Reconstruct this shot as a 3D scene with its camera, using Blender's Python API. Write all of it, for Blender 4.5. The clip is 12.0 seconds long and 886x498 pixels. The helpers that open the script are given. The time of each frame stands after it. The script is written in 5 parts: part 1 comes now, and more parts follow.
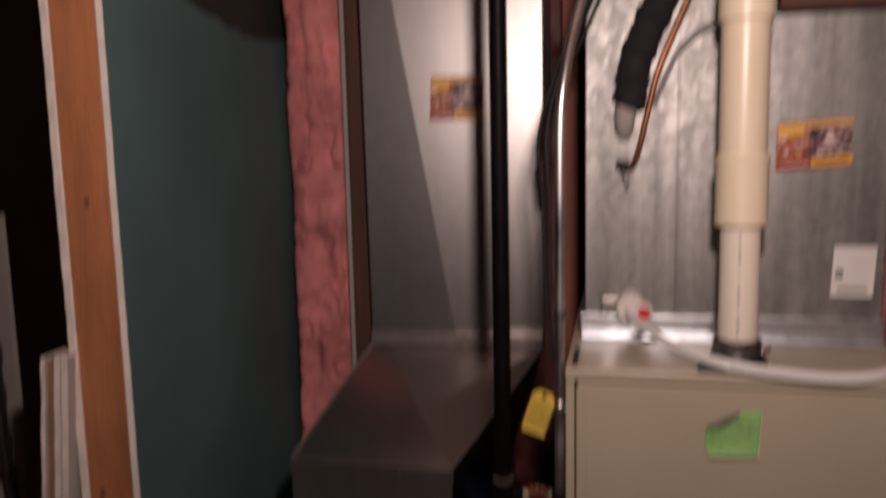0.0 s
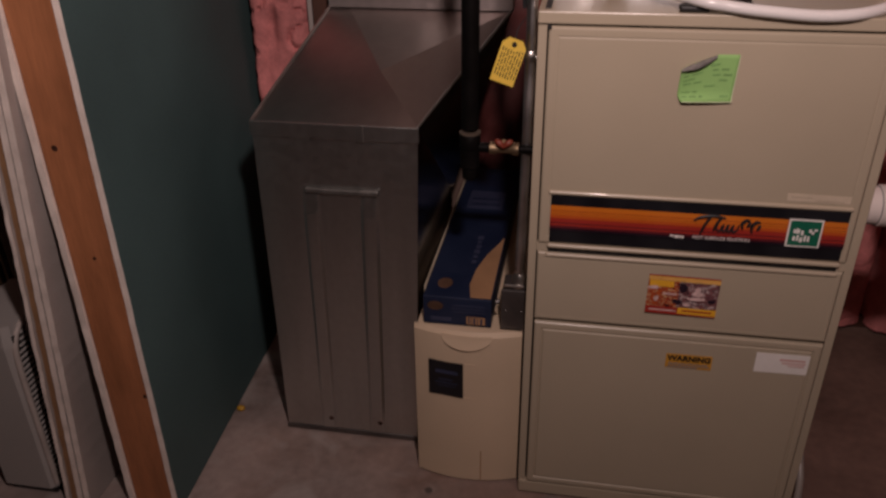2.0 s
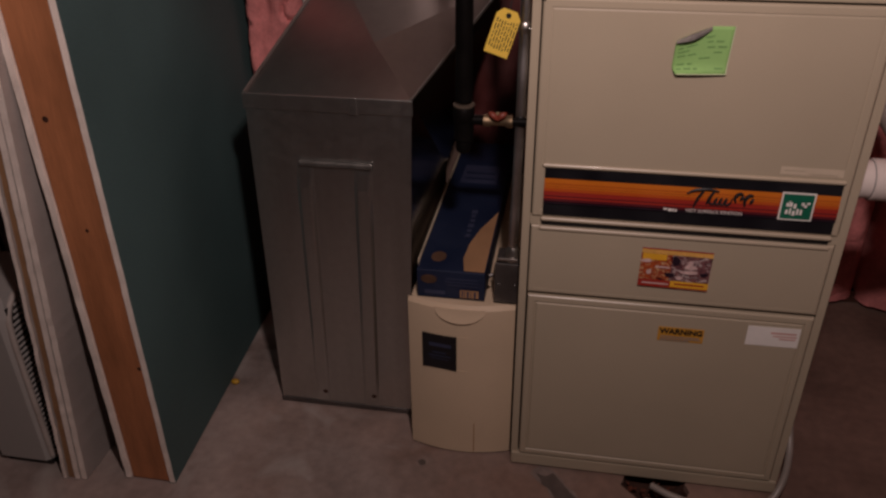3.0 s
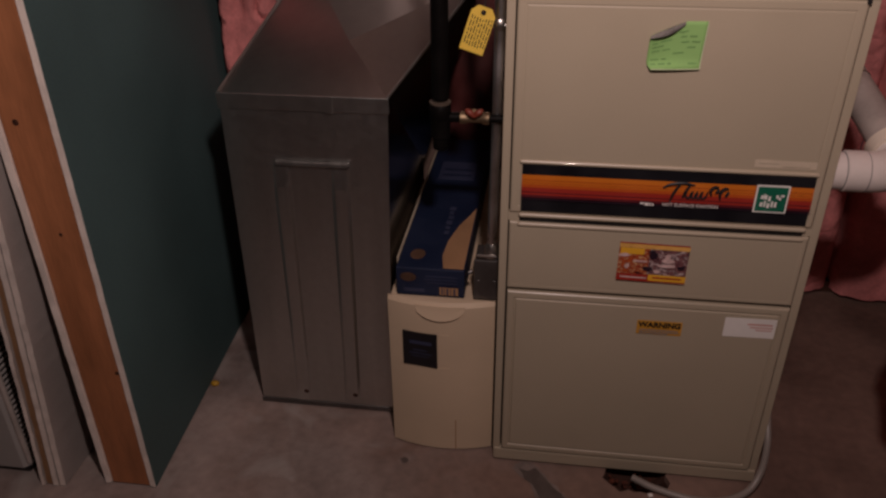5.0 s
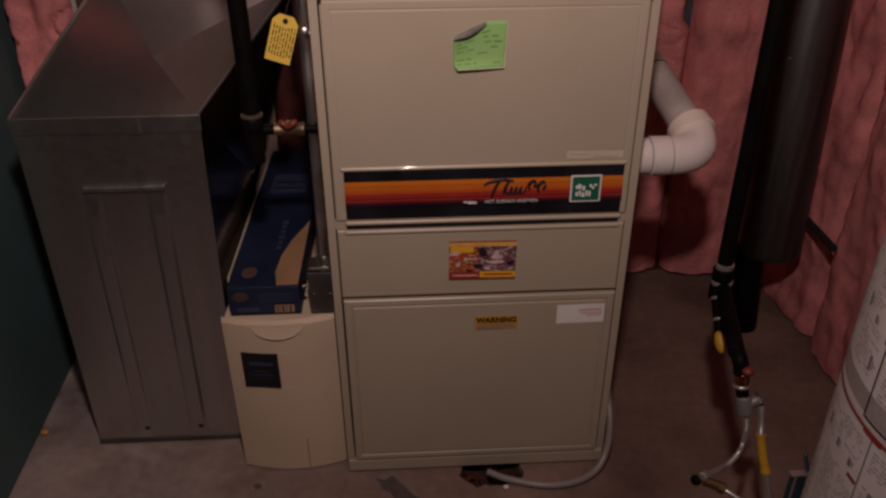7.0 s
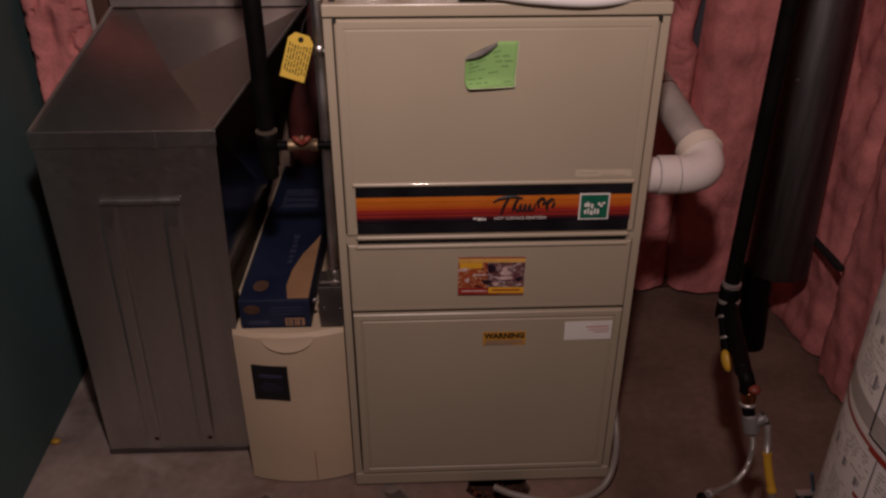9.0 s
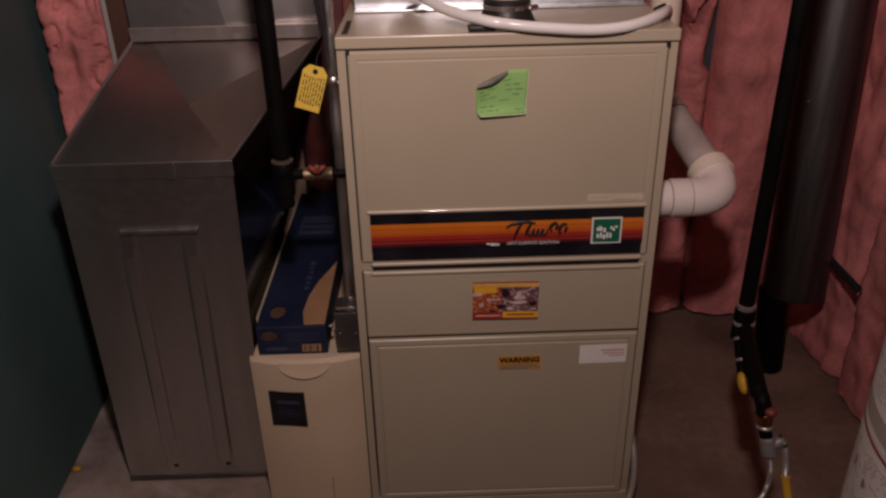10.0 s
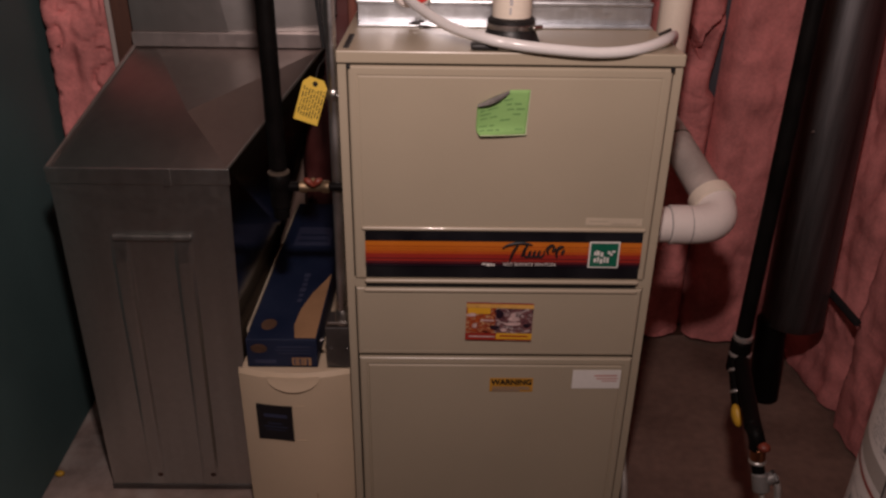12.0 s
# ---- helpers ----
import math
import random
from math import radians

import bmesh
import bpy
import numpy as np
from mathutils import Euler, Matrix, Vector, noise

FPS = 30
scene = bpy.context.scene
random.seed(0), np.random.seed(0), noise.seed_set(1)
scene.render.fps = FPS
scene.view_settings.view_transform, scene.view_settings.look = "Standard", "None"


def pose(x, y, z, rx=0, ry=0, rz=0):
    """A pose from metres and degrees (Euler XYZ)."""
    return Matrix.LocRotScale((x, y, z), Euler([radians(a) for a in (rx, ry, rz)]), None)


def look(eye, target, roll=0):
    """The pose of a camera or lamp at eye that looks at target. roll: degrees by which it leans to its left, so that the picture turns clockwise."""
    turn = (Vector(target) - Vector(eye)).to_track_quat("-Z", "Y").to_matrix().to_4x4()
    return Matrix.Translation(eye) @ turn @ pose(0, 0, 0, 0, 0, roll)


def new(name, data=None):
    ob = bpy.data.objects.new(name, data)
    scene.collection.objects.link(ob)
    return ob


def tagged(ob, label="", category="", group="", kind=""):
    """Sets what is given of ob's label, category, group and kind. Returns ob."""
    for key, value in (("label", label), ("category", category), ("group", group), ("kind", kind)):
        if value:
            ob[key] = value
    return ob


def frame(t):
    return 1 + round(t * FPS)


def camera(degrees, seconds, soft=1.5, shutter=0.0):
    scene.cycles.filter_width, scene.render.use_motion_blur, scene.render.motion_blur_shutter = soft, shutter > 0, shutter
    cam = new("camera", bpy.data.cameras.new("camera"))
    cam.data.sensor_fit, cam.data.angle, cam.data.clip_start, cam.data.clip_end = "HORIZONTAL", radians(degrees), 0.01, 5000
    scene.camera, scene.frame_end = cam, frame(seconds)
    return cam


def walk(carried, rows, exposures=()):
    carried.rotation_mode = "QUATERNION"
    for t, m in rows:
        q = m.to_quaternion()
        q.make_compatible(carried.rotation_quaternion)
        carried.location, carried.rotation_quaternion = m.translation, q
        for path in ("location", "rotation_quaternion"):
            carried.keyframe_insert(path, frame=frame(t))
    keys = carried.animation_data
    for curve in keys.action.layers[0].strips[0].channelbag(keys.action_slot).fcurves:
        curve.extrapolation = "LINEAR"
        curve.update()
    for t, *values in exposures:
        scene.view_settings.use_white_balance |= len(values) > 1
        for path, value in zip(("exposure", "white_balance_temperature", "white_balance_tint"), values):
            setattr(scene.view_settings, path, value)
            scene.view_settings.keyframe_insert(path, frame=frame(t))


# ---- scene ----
cam = camera(59.2, 12.0, 2.5, 0.8)
PATH = [
    (0, (0.082, -1.237, 1.346), (-0.357, 0.696, 1.081), -1.3),
    (0.5, (0.064, -1.212, 1.282), (-0.349, 0.641, 0.655), -0.4),
    (1, (0.061, -1.206, 1.244), (-0.273, 0.59, 0.432), 0.6),
    (1.5, (0.074, -1.208, 1.229), (-0.241, 0.558, 0.346), 0.0),
    (2, (0.068, -1.21, 1.226), (-0.247, 0.523, 0.278), -0.8),
    (2.5, (0.072, -1.211, 1.225), (-0.23, 0.506, 0.245), -0.5),
    (3, (0.071, -1.214, 1.219), (-0.227, 0.494, 0.221), -0.5),
    (5, (0.071, -1.211, 1.222), (-0.173, 0.498, 0.214), -0.6),
    (5.5, (0.075, -1.211, 1.216), (-0.141, 0.486, 0.178), -0.3),
    (6, (0.105, -1.198, 1.209), (0.047, 0.503, 0.158), 0.3),
    (6.5, (0.133, -1.198, 1.214), (0.187, 0.524, 0.197), -0.2),
    (7, (0.136, -1.191, 1.218), (0.228, 0.539, 0.219), -0.3),
    (7.5, (0.137, -1.191, 1.22), (0.233, 0.548, 0.236), -0.6),
    (9.5, (0.132, -1.212, 1.231), (0.199, 0.551, 0.288), 0.1),
    (10, (0.138, -1.216, 1.236), (0.168, 0.565, 0.325), -1.3),
    (10.5, (0.134, -1.212, 1.233), (0.153, 0.568, 0.321), -1.1),
    (11, (0.125, -1.209, 1.234), (0.139, 0.568, 0.317), -0.6),
    (11.5, (0.133, -1.211, 1.238), (0.15, 0.587, 0.364), 0.1),
    (12, (0.149, -1.196, 1.239), (0.176, 0.597, 0.355), 0.9),
]
walk(cam, [(t, look(eye, target, roll)) for t, eye, target, roll in PATH],
     [(0, -0.36, 6500, 10), (0.3, -0.06, 6500, 10), (0.5, 0.05, 6500, 10.5), (0.8, 0.07, 6500, 10.5), (2.0, -0.05, 6450, 14), (3.2, -0.12, 6450, 13), (5.0, -0.17, 6450, 13), (6.5, -0.24, 6450, 15),
      (7.7, -0.2, 6450, 14), (9.5, -0.10, 6450, 14), (11, -0.05, 6450, 11), (12, -0.02, 6450, 11)])

# ---- world and light ----
world = bpy.data.worlds.new("world")
scene.world = world
world.use_nodes = True
world.node_tree.nodes["Background"].inputs[0].default_value = (0.30, 0.22, 0.17, 1)
world.node_tree.nodes["Background"].inputs[1].default_value = 0.02
LAMP = (0.155, -1.03, 1.63)
unseen_light = bpy.data.lights.new("unseen_light", "AREA")   # unseen light placed from cast shadows; disc and aim set for the falloff
unseen_light.shape, unseen_light.size = "DISK", 0.08
unseen_light.energy, unseen_light.color = 14.6, (1.0, 0.79, 0.735)
lamp_ob = new("unseen_light", unseen_light)
lamp_ob.location = LAMP
lamp_ob.rotation_euler = Vector((-0.16, 1.0, -0.10)).to_track_quat("-Z", "Y").to_euler()


# ---- materials ----
def mat(name, color, rough=0.6, metal=0.0, scale=8.0, var=0.12, fine=120.0, bump=0.05, spots=0.0, coat=0.0, stretch=(1, 1, 1), rvar=0.1, bdist=0.004):
    """A surface with variation at two scales, fine relief and, where asked, small dark spots."""
    m = bpy.data.materials.new(name)
    m.use_nodes = True
    nt = m.node_tree
    b = nt.nodes["Principled BSDF"]
    b.inputs["Roughness"].default_value, b.inputs["Metallic"].default_value = rough, metal
    b.inputs["Coat Weight"].default_value = coat
    tc = nt.nodes.new("ShaderNodeTexCoord")
    mp = nt.nodes.new("ShaderNodeMapping")
    mp.inputs["Scale"].default_value = stretch
    nt.links.new(tc.outputs["Object"], mp.inputs["Vector"])
    n1, n2 = nt.nodes.new("ShaderNodeTexNoise"), nt.nodes.new("ShaderNodeTexNoise")
    n1.inputs["Scale"].default_value, n1.inputs["Detail"].default_value = scale, 6
    n2.inputs["Scale"].default_value, n2.inputs["Detail"].default_value = fine, 3
    for n in (n1, n2):
        nt.links.new(mp.outputs[0], n.inputs["Vector"])
    mixn = nt.nodes.new("ShaderNodeMath")
    mixn.operation = "MULTIPLY_ADD"
    nt.links.new(n2.outputs["Fac"], mixn.inputs[0])
    mixn.inputs[1].default_value = 0.35
    nt.links.new(n1.outputs["Fac"], mixn.inputs[2])
    ramp = nt.nodes.new("ShaderNodeMapRange")
    ramp.inputs["From Min"].default_value, ramp.inputs["From Max"].default_value = 0.42, 0.93
    ramp.inputs["To Min"].default_value, ramp.inputs["To Max"].default_value = 1 - var, 1 + var
    nt.links.new(mixn.outputs[0], ramp.inputs["Value"])
    mul = nt.nodes.new("ShaderNodeVectorMath")
    mul.operation = "SCALE"
    mul.inputs[0].default_value = color[:3]
    nt.links.new(ramp.outputs[0], mul.inputs["Scale"])
    last = mul.outputs[0]
    if spots:
        n3 = nt.nodes.new("ShaderNodeTexNoise")
        n3.inputs["Scale"].default_value, n3.inputs["Detail"].default_value = scale * 0.6, 8
        nt.links.new(tc.outputs["Object"], n3.inputs["Vector"])
        r3 = nt.nodes.new("ShaderNodeMapRange")
        r3.inputs["From Min"].default_value, r3.inputs["From Max"].default_value = 0.52, 0.72
        r3.inputs["To Min"].default_value, r3.inputs["To Max"].default_value = 1.0, 1.0 - spots
        nt.links.new(n3.outputs["Fac"], r3.inputs["Value"])
        m3 = nt.nodes.new("ShaderNodeVectorMath")
        m3.operation = "SCALE"
        nt.links.new(last, m3.inputs[0])
        nt.links.new(r3.outputs[0], m3.inputs["Scale"])
        last = m3.outputs[0]
    nt.links.new(last, b.inputs["Base Color"])
    rr = nt.nodes.new("ShaderNodeMapRange")
    rr.inputs["From Min"].default_value, rr.inputs["From Max"].default_value = 0.3, 0.7
    rr.inputs["To Min"].default_value, rr.inputs["To Max"].default_value = max(0.03, rough - rvar), min(1, rough + rvar)
    nt.links.new(n1.outputs["Fac"], rr.inputs["Value"])
    nt.links.new(rr.outputs[0], b.inputs["Roughness"])
    if bump:
        bp = nt.nodes.new("ShaderNodeBump")
        bp.inputs["Strength"].default_value, bp.inputs["Distance"].default_value = bump, bdist
        nt.links.new(mixn.outputs[0], bp.inputs["Height"])
        nt.links.new(bp.outputs[0], b.inputs["Normal"])
    return m


def galvanized(name, color, rough, spangle=38.0, bump=0.03, wave=0.5, amp=1.0):
    """Zinc-coated sheet: crystal spangle in tone and gloss, faint oil-canning and vertical streaks."""
    m = mat(name, color, rough, 1.0, 3.0, 0.10 * amp, 60.0, 0.0)
    nt = m.node_tree
    b = nt.nodes["Principled BSDF"]
    tc = next(n for n in nt.nodes if n.type == "TEX_COORD")
    vo = nt.nodes.new("ShaderNodeTexVoronoi")
    vo.inputs["Scale"].default_value = spangle
    nt.links.new(tc.outputs["Object"], vo.inputs["Vector"])
    sep = nt.nodes.new("ShaderNodeSeparateColor")
    nt.links.new(vo.outputs["Color"], sep.inputs[0])
    r = nt.nodes.new("ShaderNodeMapRange")
    r.inputs["To Min"].default_value, r.inputs["To Max"].default_value = rough - 0.03 * amp, rough + 0.04 * amp
    nt.links.new(sep.outputs[0], r.inputs["Value"])
    nt.links.new(r.outputs[0], b.inputs["Roughness"])
    old = b.inputs["Base Color"].links[0].from_socket
    r2 = nt.nodes.new("ShaderNodeMapRange")
    r2.inputs["To Min"].default_value, r2.inputs["To Max"].default_value = 1 - 0.05 * amp, 1 + 0.05 * amp
    nt.links.new(sep.outputs[1], r2.inputs["Value"])
    mp = nt.nodes.new("ShaderNodeMapping")
    mp.inputs["Scale"].default_value = (14, 14, 0.9)
    nt.links.new(tc.outputs["Object"], mp.inputs["Vector"])
    st = nt.nodes.new("ShaderNodeTexNoise")
    st.inputs["Scale"].default_value, st.inputs["Detail"].default_value = 2.0, 5
    nt.links.new(mp.outputs[0], st.inputs["Vector"])
    r3 = nt.nodes.new("ShaderNodeMapRange")
    r3.inputs["From Min"].default_value, r3.inputs["From Max"].default_value = 0.35, 0.7
    r3.inputs["To Min"].default_value, r3.inputs["To Max"].default_value = 1 - 0.15 * amp, 1 + 0.10 * amp
    nt.links.new(st.outputs["Fac"], r3.inputs["Value"])
    mm = nt.nodes.new("ShaderNodeMath")
    mm.operation = "MULTIPLY"
    nt.links.new(r2.outputs[0], mm.inputs[0])
    nt.links.new(r3.outputs[0], mm.inputs[1])
    sc = nt.nodes.new("ShaderNodeVectorMath")
    sc.operation = "SCALE"
    nt.links.new(old, sc.inputs[0])
    nt.links.new(mm.outputs[0], sc.inputs["Scale"])
    nt.links.new(sc.outputs[0], b.inputs["Base Color"])
    oil = nt.nodes.new("ShaderNodeTexNoise")
    oil.inputs["Scale"].default_value, oil.inputs["Detail"].default_value = 5.0, 2
    nt.links.new(tc.outputs["Object"], oil.inputs["Vector"])
    bp = nt.nodes.new("ShaderNodeBump")
    bp.inputs["Strength"].default_value, bp.inputs["Distance"].default_value = wave, 0.003
    nt.links.new(oil.outputs["Fac"], bp.inputs["Height"])
    bp2 = nt.nodes.new("ShaderNodeBump")
    bp2.inputs["Strength"].default_value, bp2.inputs["Distance"].default_value = bump, 0.002
    nt.links.new(sep.outputs[2], bp2.inputs["Height"])
    nt.links.new(bp.outputs[0], bp2.inputs["Normal"])
    nt.links.new(bp2.outputs[0], b.inputs["Normal"])
    return m


BEIGE = mat("beige_enamel", (0.43, 0.366, 0.270), 0.34, 0, 4, 0.05, 420, 0.10, 0, 0.0, rvar=0.06, bdist=0.0006)
RAIL = mat("glossy_beige_enamel", (0.46, 0.39, 0.29), 0.33, 0, 4, 0.05, 420, 0.04, 0, 0.1, rvar=0.05, bdist=0.0006)
CREAM = mat("cream_plastic", (0.62, 0.49, 0.345), 0.5, 0, 5, 0.06, 300, 0.06, 0.06, bdist=0.001)
PINK = mat("pink_fibreglass", (0.62, 0.222, 0.212), 0.95, 0, 11, 0.34, 120, 0.7, 0.24, rvar=0.03, bdist=0.006)
# pink insulation darkened to maroon, the shade put into its colour
SHADED_PINK = mat("shaded_pink_fibreglass", (0.115, 0.028, 0.025), 0.6, 0, 7, 0.25, 90, 0.3, 0.2)
CONCRETE = mat("concrete", (0.325, 0.262, 0.235), 0.72, 0, 4.0, 0.42, 45, 0.25, 0.26, rvar=0.12)
GREEN = mat("green_gypsum_paper", (0.060, 0.112, 0.113), 0.75, 0, 2.2, 0.24, 260, 0.12, 0.15, bdist=0.001)
GYPSUM = mat("gypsum_core", (0.92, 0.82, 0.74), 0.9, 0, 30, 0.12, 260, 0.5, 0.10)
GREYPAPER = mat("grey_gypsum_paper", (0.38, 0.335, 0.31), 0.85, 0, 5, 0.12, 200, 0.1, 0.1)
WOOD = mat("pine_stud", (0.49, 0.192, 0.082), 0.62, 0, 5, 0.30, 60, 0.25, 0.24, stretch=(4, 4, 0.5), bdist=0.0015)
KNOT = mat("wood_knot", (0.055, 0.018, 0.009), 0.7, 0, 60, 0.5, 200, 0.1)
REDWOOD = mat("reddish_timber", (0.23, 0.075, 0.05), 0.7, 0, 6, 0.35, 70, 0.2, 0.2, stretch=(8, 8, 0.7))
DARKWOOD = mat("dark_timber", (0.085, 0.035, 0.022), 0.75, 0, 6, 0.3, 70, 0.2, 0.2, stretch=(8, 8, 0.7))
PVC_CREAM = mat("aged_pvc", (0.78, 0.66, 0.48), 0.38, 0, 5, 0.06, 160, 0.03, 0.08)
PVC_PALE = mat("pale_pvc", (0.80, 0.71, 0.59), 0.38, 0, 5, 0.06, 160, 0.03, 0.06)
PVC = mat("white_pvc", (0.76, 0.69, 0.645), 0.36, 0, 5, 0.06, 160, 0.03, 0.12)
PVC_DIRTY = mat("dusty_pvc", (0.50, 0.44, 0.40), 0.5, 0, 9, 0.18, 120, 0.06, 0.35)
BLACKPIPE = mat("black_iron", (0.0042, 0.0036, 0.0034), 0.5, 0.0, 20, 0.3, 200, 0.15, 0.2)
BLACKPIPE.node_tree.nodes["Principled BSDF"].inputs["Specular IOR Level"].default_value = 0.07
BLACK = mat("black_rubber", (0.012, 0.011, 0.011), 0.55, 0, 20, 0.3, 150, 0.15)
FOAM = mat("black_pipe_foam", (0.008, 0.008, 0.009), 0.9, 0, 30, 0.3, 180, 0.4)
STEEL = mat("zinc_steel", (0.55, 0.53, 0.50), 0.3, 1.0, 12, 0.15, 90, 0.05)
DULLZINC = mat("dull_zinc_casting", (0.21, 0.198, 0.19), 0.5, 0.35, 20, 0.2, 90, 0.1, 0.15)
DARK_SHEET = mat("near_black_sheet", (0.018, 0.022, 0.018), 0.85, 0, 7, 0.3, 90, 0.1)
GAP_GREY = mat("dark_blue_grey", (0.048, 0.052, 0.064), 0.7, 0, 9, 0.25, 120, 0.1)
FLEX = mat("bright_flex_steel", (0.56, 0.54, 0.52), 0.40, 0.8, 30, 0.15, 90, 0.05)
BLUESTEEL = mat("blued_zinc_steel", (0.10, 0.15, 0.20), 0.35, 0.8, 14, 0.25, 90, 0.05)
CONDUIT = mat("emt_conduit", (0.66, 0.64, 0.63), 0.36, 1.0, 10, 0.18, 90, 0.05)
BOXSTEEL = mat("junction_steel", (0.17, 0.16, 0.155), 0.45, 0.85, 12, 0.25, 80, 0.08, 0.2)
# brass tone lowered for the shade its valve partly stands in
BRASS = mat("brass", (0.27, 0.20, 0.125), 0.48, 1.0, 15, 0.2, 90, 0.05)
DOPE = mat("thread_compound", (0.075, 0.056, 0.040), 0.7, 0, 30, 0.4, 150, 0.3, 0.2)
DULLBRASS = mat("dull_brass", (0.20, 0.13, 0.06), 0.5, 0.8, 15, 0.3, 90, 0.05, 0.3)
COPPER = mat("copper", (0.36, 0.145, 0.07), 0.45, 1.0, 15, 0.3, 90, 0.05, 0.3)
REDMAT = mat("red_plastic", (0.62, 0.03, 0.025), 0.4, 0, 15, 0.1, 90, 0.03)
REDVINYL = mat("red_handle_vinyl", (0.17, 0.030, 0.016), 0.5, 0, 15, 0.2, 90, 0.05)
YELLOW = mat("yellow_vinyl", (0.55, 0.31, 0.025), 0.5, 0, 15, 0.15, 90, 0.05, 0.1)
TAGYEL = mat("yellow_tag_card", (0.78, 0.53, 0.075), 0.6, 0, 20, 0.06, 200, 0.05)
WARNYEL = mat("amber_label", (0.55, 0.27, 0.03), 0.55, 0, 20, 0.12, 200, 0.02)
GREENNOTE = mat("green_paper", (0.27, 0.50, 0.16), 0.75, 0, 12, 0.07, 240, 0.08, bdist=0.001)
CURLPAPER = mat("shaded_paper_back", (0.20, 0.185, 0.17), 0.8, 0, 40, 0.5, 240, 0.1)
NOTEPALE = mat("pale_green_edge", (0.55, 0.62, 0.40), 0.8, 0, 30, 0.2, 240, 0)
GREENDARK = mat("green_ink", (0.17, 0.34, 0.11), 0.8, 0, 30, 0.2, 240, 0)
INK = mat("black_ink", (0.012, 0.011, 0.012), 0.5, 0, 20, 0.2, 200, 0)
NAVY = mat("navy_ink", (0.007, 0.007, 0.010), 0.45, 0, 20, 0.2, 200, 0)
BLUEBOX = mat("blue_printed_card", (0.008, 0.016, 0.046), 0.55, 0, 10, 0.14, 160, 0.06, 0.12)
CARDEDGE = mat("raw_card_edge", (0.50, 0.42, 0.31), 0.8, 0, 14, 0.25, 160, 0.08, 0.2)
BROWNCARD = mat("brown_card", (0.36, 0.20, 0.10), 0.75, 0, 12, 0.12, 160, 0.08, 0.1)
LIDCARD = mat("faded_yellow_card", (0.26, 0.165, 0.055), 0.75, 0, 12, 0.3, 160, 0.08, 0.3)
CLOTH = mat("dark_cloth", (0.045, 0.032, 0.026), 0.95, 0, 14, 0.5, 220, 0.4, 0.3)
BADGE = mat("dull_amber_print", (0.095, 0.050, 0.030), 0.6, 0, 40, 0.4, 200, 0)
CARDLIGHT = mat("pale_blue_print", (0.034, 0.041, 0.085), 0.6, 0, 20, 0.1, 200, 0)
ORANGE = mat("orange_ink", (0.62, 0.17, 0.015), 0.42, 0, 20, 0.05, 200, 0)
ORANGE_B = mat("deep_orange_ink", (0.50, 0.085, 0.012), 0.42, 0, 20, 0.05, 200, 0)
RED_A = mat("red_ink", (0.34, 0.028, 0.018), 0.42, 0, 20, 0.05, 200, 0)
RED_B = mat("maroon_ink", (0.10, 0.012, 0.018), 0.42, 0, 20, 0.05, 200, 0)
GOLD = mat("gold_ink", (0.80, 0.42, 0.03), 0.45, 0, 20, 0.06, 200, 0)
PURPLE_B = mat("dark_violet_ink", (0.022, 0.010, 0.020), 0.45, 0, 20, 0.2, 200, 0)
LOGOGREEN = mat("logo_green", (0.008, 0.13, 0.075), 0.42, 0, 20, 0.06, 200, 0)
PINKINK = mat("pale_pink_ink", (0.62, 0.44, 0.42), 0.45, 0, 60, 0.3, 300, 0)
WHITEINK = mat("white_ink", (0.80, 0.77, 0.73), 0.5, 0, 20, 0.06, 200, 0)
GREYINK = mat("grey_ink", (0.25, 0.24, 0.24), 0.5, 0, 20, 0.1, 200, 0)
FADEDRED = mat("faded_red_ink", (0.60, 0.30, 0.27), 0.5, 0, 20, 0.1, 200, 0)
FAINTINK = mat("faint_grey_ink", (0.46, 0.435, 0.43), 0.5, 0, 20, 0.15, 200, 0)
LABEL = mat("label_paper", (0.80, 0.755, 0.74), 0.5, 0, 12, 0.08, 200, 0.02)
TAPE = mat("masking_tape", (0.56, 0.475, 0.36), 0.6, 0, 20, 0.1, 200, 0.05)
HEATER = mat("white_enamel", (0.74, 0.69, 0.665), 0.4, 0, 4, 0.05, 200, 0.02, 0.05)
GREYPLASTIC = mat("grey_plastic", (0.40, 0.38, 0.36), 0.55, 0, 6, 0.06, 200, 0.05, 0.1)
DIRT = mat("rust_dirt", (0.050, 0.019, 0.011), 0.9, 0, 30, 0.5, 160, 0.6, 0.3)
RUST = mat("rust_crumb", (0.085, 0.022, 0.011), 0.9, 0, 40, 0.5, 160, 0.5)
DAMP = mat("damp_stain", (0.085, 0.066, 0.058), 0.6, 0, 12, 0.4, 70, 0.15, 0.3)
DAMP_RIM = mat("drying_stain_rim", (0.185, 0.147, 0.130), 0.68, 0, 9, 0.45, 60, 0.2, 0.3)
CEILMAT = mat("joist_timber", (0.48, 0.32, 0.27), 0.8, 0, 3, 0.3, 60, 0.2, 0.2)
PLASTER = mat("dull_plaster", (0.25, 0.172, 0.138), 0.9, 0, 2.5, 0.25, 90, 0.2, 0.2)
FLUE = mat("dull_flue_steel", (0.125, 0.119, 0.122), 0.50, 1.0, 5, 0.4, 60, 0.05, 0.2, stretch=(6, 6, 0.25))
# zinc in several tones; part of each face's brightness sits in its colour
ZINC = galvanized("galvanized_plenum", (0.31, 0.30, 0.285), 0.52, 90, 0.12, 0.7, 1.7)
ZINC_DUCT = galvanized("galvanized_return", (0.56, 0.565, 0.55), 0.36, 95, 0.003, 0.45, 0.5)
